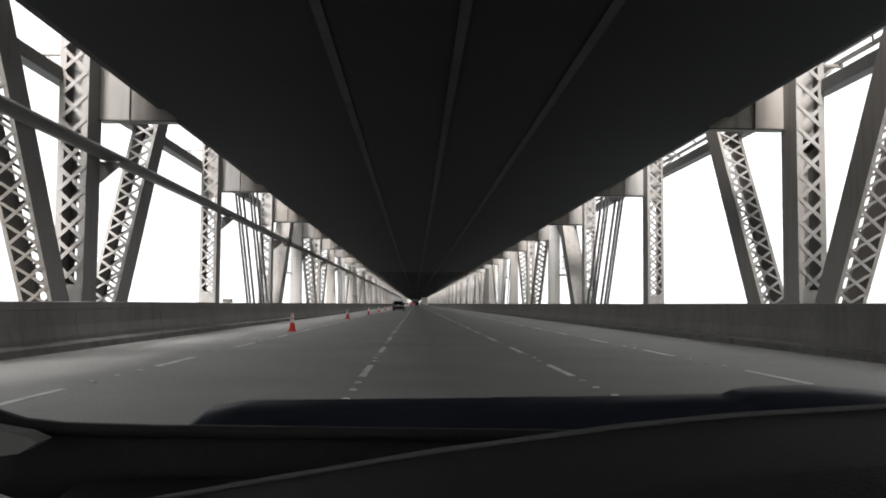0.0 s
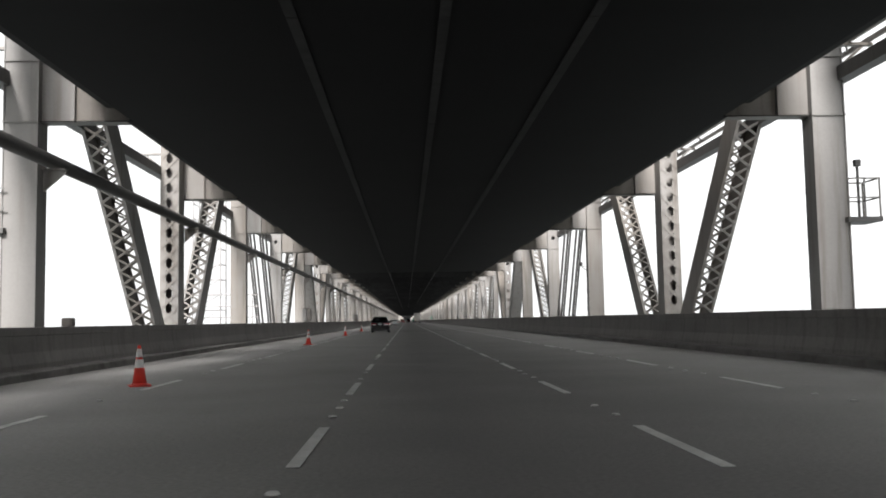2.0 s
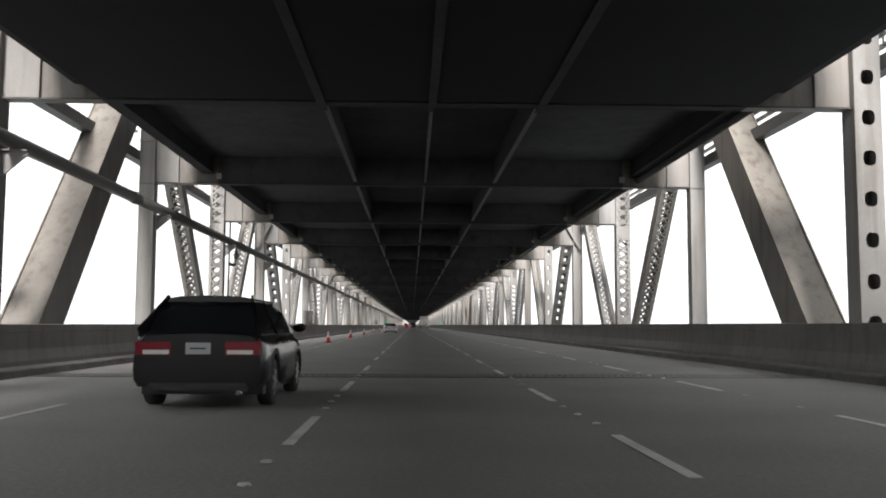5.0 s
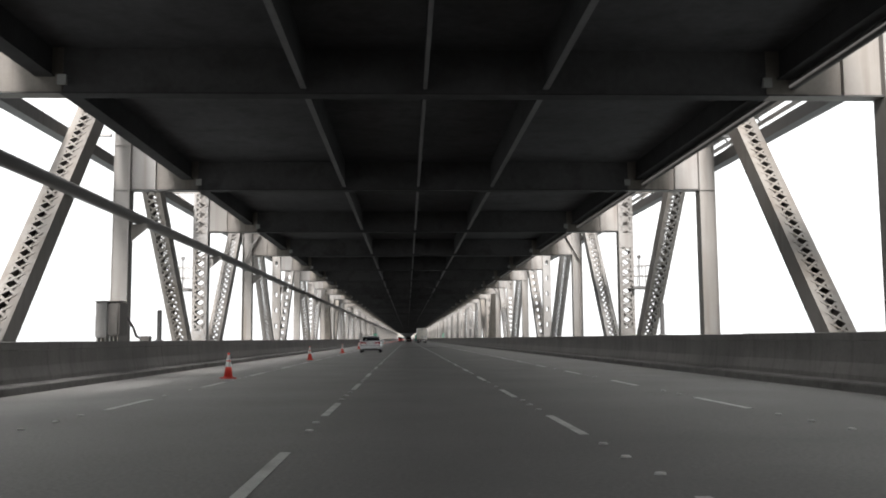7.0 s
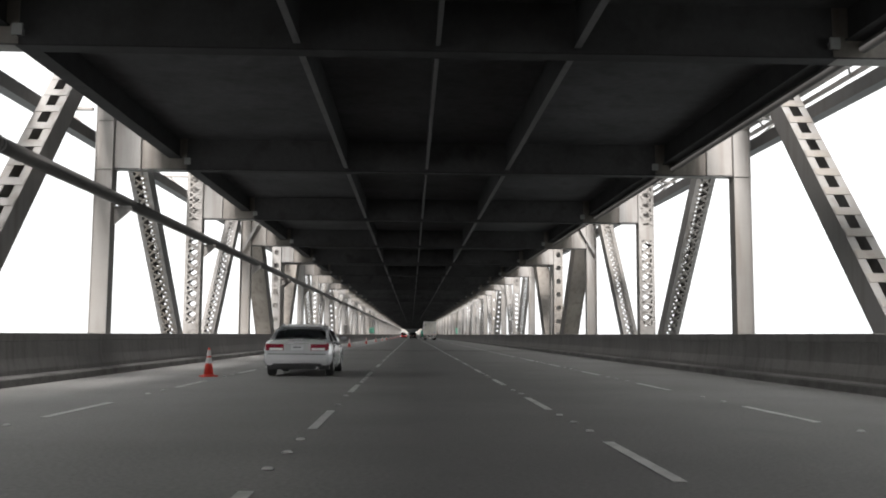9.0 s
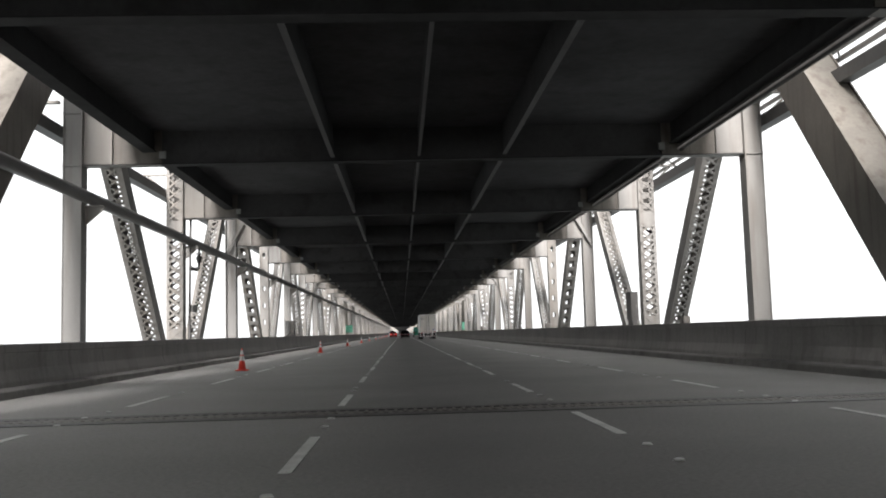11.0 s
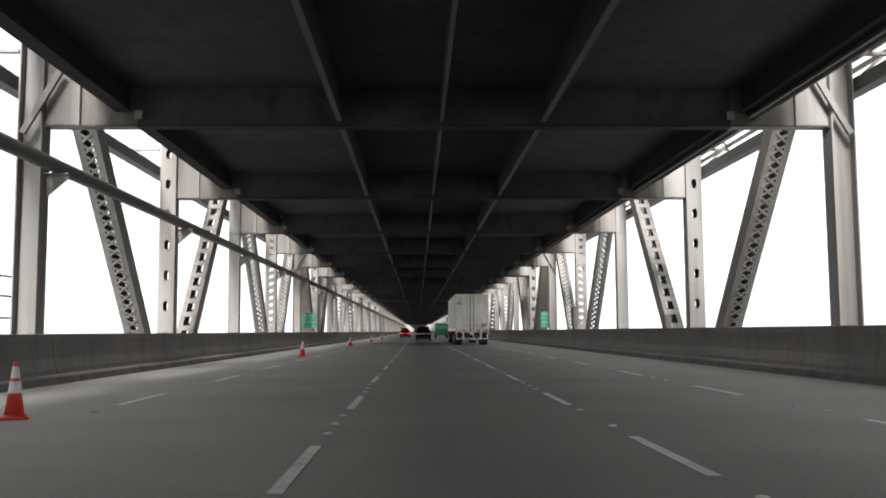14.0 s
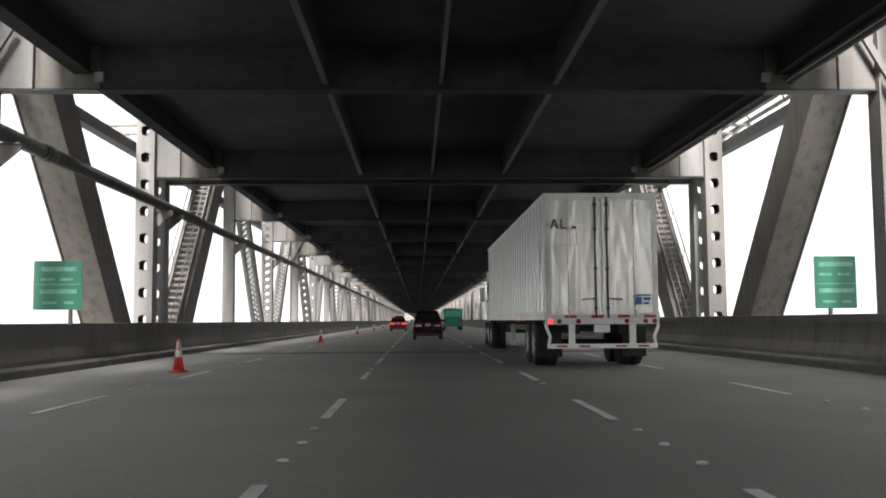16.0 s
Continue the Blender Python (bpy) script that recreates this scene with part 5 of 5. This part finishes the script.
for z in (1.5, 2.2, 2.95):
    b = bmesh.new()
    bar(b, (-2.0, -1.1, z), (3.4, -1.1, z), 0.07, 0.07, (0, 0, 1))
    part("side_rail", b, PIPE_G, root)
for x in (-2.0, -1.4, 2.2, 3.0):
    b = bmesh.new()
    bar(b, (x, -1.1, 0.6), (x, -1.1, 2.95), 0.06, 0.06)
    part("rail_upright", b, PIPE_G, root)
b = bmesh.new()
box(b, -2.1, 3.5, -1.2, 1.0, 0.5, 0.6)
part("deck_boards", b, STEEL_DARK, root)
tagged(root, "thin tube scaffold tower with railed deck outside the bridge", "scaffold")

# railed service walkways outside the posts farther on
for ya, yb, heights in ((360.6, 373.2, (1.5, 2.05, 2.55)), (414.6, 420.5, (1.15, 1.55, 2.1))):
    root = empty("service_walkway", Matrix.Translation((-10.25, ya, 0)))
    long = yb - ya
    for z in heights:
        b = bmesh.new()
        bar(b, (0, 0, z), (0, long, z), 0.045, 0.045)
        part("side_rail", b, PIPE_G, root)
    count = int(long / 1.6)
    for k in range(count + 1):
        b = bmesh.new()
        bar(b, (0, long * k / count, -2.5), (0, long * k / count, heights[-1]), 0.045, 0.045)
        part("rail_upright", b, PIPE_G, root)
    b = bmesh.new()
    bar(b, (0, long * 0.3, heights[0]), (0, long * 0.55, heights[-1]), 0.035, 0.035, (1, 0, 0))
    part("rail_brace", b, PIPE_G, root)
    b = bmesh.new()
    box(b, -0.5, 0.1, -0.1, long + 0.1, -2.3, -2.2)
    part("deck_boards", b, STEEL_DARK, root)
    tagged(root, "thin railed steel service walkway outside the truss", "walkway", "service walkways")


def post_box(x, y, foot):
    """A tall box on a foot at the inner side of a laced post."""
    root = empty("post_box", Matrix.Translation((x, y, foot)))
    b = bmesh.new()
    box(b, -0.16, 0.16, -0.42, 0.42, 0.05, 1.22)
    bmesh.ops.bevel(b, geom=b.edges[:], offset=0.02, segments=2, affect='EDGES')
    body = part("box_body", b, STEEL_DARK, root)
    b = bmesh.new()
    box(b, -0.12, 0.12, -0.44, -0.421, 0.15, 1.12)
    door = part("box_door", b, STEEL_DARK, body)
    b = bmesh.new()
    box(b, 0.06, 0.085, -0.465, -0.441, 0.55, 0.7)
    part("handle", b, STEEL, door)
    b = bmesh.new()
    box(b, -0.18, 0.18, -0.45, 0.45, 1.221, 1.24)
    part("rain_cap", b, STEEL_DARK, root)
    b = bmesh.new()
    box(b, -0.1, 0.1, -0.4, 0.4, -0.17, 0.05)
    part("box_foot", b, STEEL_DARK, root)
    return tagged(root, "tall dark grey steel box beside a laced post", "utility box", "boxes beside laced posts")


post_box(10.08, 406.7, 1.35)
post_box(10.05, 311.6, 1.35)


def post_lamp(y, z):
    root = empty("post_lamp", Matrix.Translation((MID + FACE, y, z)))
    b = bmesh.new()
    bar(b, (0.05, 0, -0.3), (-0.1, 0, -0.42), 0.04, 0.04, (0, 1, 0))
    bar(b, (-0.1, 0, -0.42), (-0.36, 0, -0.2), 0.04, 0.04, (0, 1, 0))
    bar(b, (0.0, 0, -0.22), (-0.38, 0, -0.16), 0.03, 0.03, (0, 1, 0))
    part("lamp_arm", b, STEEL_DARK, root)
    b = bmesh.new()
    tube(b, (-0.38, 0, -0.18), (-0.38, 0, 0.06), 0.06, 0.09, 10)
    part("lamp_head", b, STEEL_DARK, root)
    return tagged(root, "small dark lamp on an arm at a post", "lamp", "post lamps")


post_lamp(98.2, 4.15)
post_lamp(346.8, 5.2)

# conduit and box up a post
root = empty("conduit", Matrix.Translation((MID + FACE - 0.05, 98.2, 1.15)))
b = bmesh.new()
bar(b, (0, 0, 0), (0, 0, 2.2), 0.05, 0.05)
part("conduit_tube", b, STEEL_DARK, root)
for z in (0.3, 0.8, 1.3):
    b = bmesh.new()
    box(b, -0.06, 0.05, -0.12, 0.02, z, z + 0.28)
    part("conduit_box", b, STEEL_DARK, root)
tagged(root, "dark conduit with small boxes on a post", "conduit")


def stairs(e):
    """Open stair up the back of the end diagonal."""
    x = MID + e * (FACE + 0.15)
    root = empty("access_stair", Matrix.Translation((x, 433.6, -0.2)))
    rise, run = 8.6, 7.5
    for off in (0.0, 0.62):
        b = bmesh.new()
        bar(b, (e * off, 0, 0), (e * off, run, rise), 0.05, 0.22, (1, 0, 0))
        part("stringer", b, STEEL, root)
        b = bmesh.new()
        bar(b, (e * off, -0.35, 0.75), (e * off, run - 0.35, rise + 0.75), 0.04, 0.04, (1, 0, 0))
        for k in range(6):
            f = k / 5
            bar(b, (e * off, run * f, rise * f), (e * off, run * f - 0.35, rise * f + 0.75), 0.03, 0.03, (1, 0, 0))
        part("handrail", b, STEEL, root)
    n = 34
    b = bmesh.new()
    box(b, min(e * 0.02, e * 0.6), max(e * 0.02, e * 0.6), -0.10, 0.10, -0.015, 0.015)
    tread = mesh_of("tread", b, STEEL)
    for k in range(1, n):
        part("tread", tread, None, root, m=Matrix.Translation((0, run * k / n, rise * k / n)))
    return tagged(root, "pale steel access stair climbing beside the truss diagonal", "stair", "access stairs")


stairs(-1)
stairs(1)
# ---------------------------------------------------------------- the traveller's own car, where the drive begins
DASH_BLACK = material("dash_plastic", (0.01742, 0.01675, 0.01708), 0.7, 0.0, 0.1, 60, 0.1, 4.0, None, 0, False, 0.2, 300)
DASH_EDGE = plain("dash_piping", (0.0804, 0.0804, 0.07906), 0.7)
TRIM_GREY = material("grey_trim", (0.1005, 0.09916, 0.0938), 0.7, 0.0, 0.08, 50, 0.1, 6.0, None, 0, False, 0.1, 200)
COWL = material("cowl_plastic", (0.01474, 0.01675, 0.02412), 0.45, 0.0, 0.1, 40, 0.15, 6.0, None, 0, False, 0.1, 200)
for dull in (DASH_BLACK, COWL, DASH_EDGE):
    dull.node_tree.nodes["Principled BSDF"].inputs["Specular IOR Level"].default_value = 0.1
NAVY = material("navy_paint", (0.01072, 0.0134, 0.0268), 0.2, 0.3, 0.02, 30, 0.04, 1.0, None, 0, False, 0, 40)
own = empty("open_car", Matrix.Translation((0.40, -0.28, 0)))


def sheet(name, mat, ys, zs, half, bow, parent, label="", drop=0.0, n=14, thick=0.03):
    """A bowed panel across the car: rows at ys, heights zs, curving forward by bow in the middle."""
    b = bmesh.new()
    rows = []
    for y, z in zip(ys, zs):
        rows.append([b.verts.new((half * (2 * i / n - 1), y - bow * (2 * i / n - 1) ** 2, z - drop * (2 * i / n - 1) ** 2)) for i in range(n + 1)])
    for a, c in zip(rows, rows[1:]):
        for i in range(n):
            b.faces.new((a[i], a[i + 1], c[i + 1], c[i])).smooth = True
    bmesh.ops.recalc_face_normals(b, faces=b.faces[:])
    bmesh.ops.solidify(b, geom=b.faces[:], thickness=thick)
    return part(name, b, mat, parent, label)


def strip(path, y, deep, high):
    """One bent bar along points (x, z), across the car at y."""
    b = bmesh.new()
    rings = [[b.verts.new((x, y + i * deep / 2, z + j * high / 2)) for i, j in ((-1, -1), (1, -1), (1, 1), (-1, 1))] for x, z in path]
    for p, q in zip(rings, rings[1:]):
        for i in range(4):
            b.faces.new((p[i], p[(i + 1) % 4], q[(i + 1) % 4], q[i])).smooth = True
    b.faces.new(rings[0])
    b.faces.new(rings[-1])
    return b


sheet("dashboard", DASH_BLACK, (0.12, 0.19, 0.36, 0.65, 0.95, 1.12), (0.58, 0.70, 0.80, 0.85, 0.885, 0.90), 0.88, 0.03, own, "matt black dashboard top", 0.0)
# the hood over the dials, rising towards the passenger side, with a grey seam along its edge
b = bmesh.new()
rim = [(-0.827, 0.891), (-0.744, 0.909), (-0.604, 0.933), (-0.463, 0.957), (-0.424, 0.962), (-0.277, 0.982), (-0.158, 0.994), (0.004, 1.004), (0.06, 1.006), (0.46, 1.0)]
rows = [[b.verts.new((x, y, z - d)) for y, d in ((1.03, 0.10), (0.975, 0.006), (0.95, 0.0), (0.72, 0.012), (0.36, 0.09), (0.17, 0.3))] for x, z in rim]
for p, q in zip(rows, rows[1:]):
    for i in range(5):
        b.faces.new((p[i], p[i + 1], q[i + 1], q[i])).smooth = True
bmesh.ops.recalc_face_normals(b, faces=b.faces[:])
bmesh.ops.solidify(b, geom=b.faces[:], thickness=0.012)
hood = part("dial_hood", b, DASH_BLACK, own, "black hood over the dials")
part("dash_piping", strip([(x, z + 0.002) for x, z in rim], 0.948, 0.005, 0.005), DASH_EDGE, hood, "grey seam line")
b = bmesh.new()
rows = []
for x, top in ((-0.829, 0.925), (-0.815, 0.941), (-0.796, 0.952), (-0.743, 0.960), (-0.448, 0.964), (-0.17, 0.969), (-0.009, 0.973), (0.009, 0.980), (0.038, 0.984), (0.117, 0.987), (0.225, 0.980), (0.261, 0.976), (0.388, 0.972), (0.84, 0.96)):
    rows.append([b.verts.new((x, y, z)) for y, z in ((1.28, 0.87), (1.30, top - 0.016), (1.36, top - 0.004), (1.42, top), (1.50, top - 0.03), (1.50, 0.86))])
for p, q in zip(rows, rows[1:]):
    for i in range(5):
        b.faces.new((p[i], p[i + 1], q[i + 1], q[i])).smooth = True
    b.faces.new((p[5], p[0], q[0], q[5]))
b.faces.new(rows[0])
b.faces.new(rows[-1])
part("cowl", b, COWL, own, "dark cowl under the windscreen")
edge = [(-1.06, 1.0), (-1.005, 0.974), (-0.973, 0.964), (-0.925, 0.959), (-0.811, 0.956), (-0.744, 0.956), (-0.457, 0.953), (-0.159, 0.951), (0.204, 0.949), (0.88, 0.947)]
seal = part("screen_seal", strip([(x, z - 0.006) for x, z in edge], 1.15, 0.02, 0.013), DASH_BLACK, own, "black edge of the windscreen")
part("screen_ledge", strip([(x, z - 0.055) for x, z in edge[1:]], 1.16, 0.03, 0.085), DASH_BLACK, own)
b = bmesh.new()
vs = [[b.verts.new((x, y, z)) for x, z in ((-1.02, 0.972), (-0.938, 0.958), (-0.917, 0.949), (-0.94, 0.936), (-1.02, 0.925))] for y in (1.06, 1.10)]
b.faces.new(vs[0])
b.faces.new(vs[1][::-1])
for i in range(5):
    b.faces.new((vs[0][i], vs[0][(i + 1) % 5], vs[1][(i + 1) % 5], vs[1][i]))
part("pillar_trim", b, TRIM_GREY, own, "grey corner trim by the windscreen pillar")
sheet("bonnet", NAVY, (1.51, 1.7, 1.95, 2.15, 2.25), (0.88, 0.885, 0.84, 0.75, 0.64), 0.80, 0.0, own, "dark navy bonnet", 0.04)
for s in (-1, 1):
    b = bmesh.new()
    rows = []
    for y, zt in ((-2.3, 0.86), (-1.9, 0.92), (-0.6, 0.92), (0.4, 0.90), (1.15, 0.88), (1.9, 0.80), (2.2, 0.66)):
        z0 = 0.25
        if 1.15 <= y <= 1.9 or -1.9 <= y < -1.0:
            z0 = 0.55
        rows.append([b.verts.new((s * x, y, z)) for x, z in ((0.86, z0), (0.90, 0.56), (0.88, zt - 0.06), (0.79, zt))])
    for a, c in zip(rows, rows[1:]):
        for i in range(3):
            b.faces.new((a[i], a[i + 1], c[i + 1], c[i])).smooth = True
    bmesh.ops.recalc_face_normals(b, faces=b.faces[:])
    bmesh.ops.solidify(b, geom=b.faces[:], thickness=0.04)
    part("side_panel", b, NAVY, own)
    for y in (1.52, -1.45):
        wheel(own, s * 0.76, y, 0.32, 0.2, s)
b = bmesh.new()
box(b, -0.78, 0.78, -2.25, 2.1, 0.24, 0.34)
part("floor_pan", b, TRIM, own)
for y0, y1, nm in ((2.16, 2.3, "front_bumper"), (-2.36, -2.25, "rear_bumper")):
    b = bmesh.new()
    box(b, -0.82, 0.82, y0, y1, 0.3, 0.68)
    bmesh.ops.bevel(b, geom=b.edges[:], offset=0.04, segments=3, affect='EDGES')
    part(nm, b, NAVY, own)
for s in (-1, 1):
    b = bmesh.new()
    box(b, s * 0.38 - 0.24, s * 0.38 + 0.24, -0.75, -0.2, 0.34, 0.52)
    bmesh.ops.bevel(b, geom=b.edges[:], offset=0.05, segments=3, affect='EDGES')
    part("seat", b, DASH_BLACK, own)
tagged(own, "dark navy car with black dashboard and cowl on the roadway", "car")
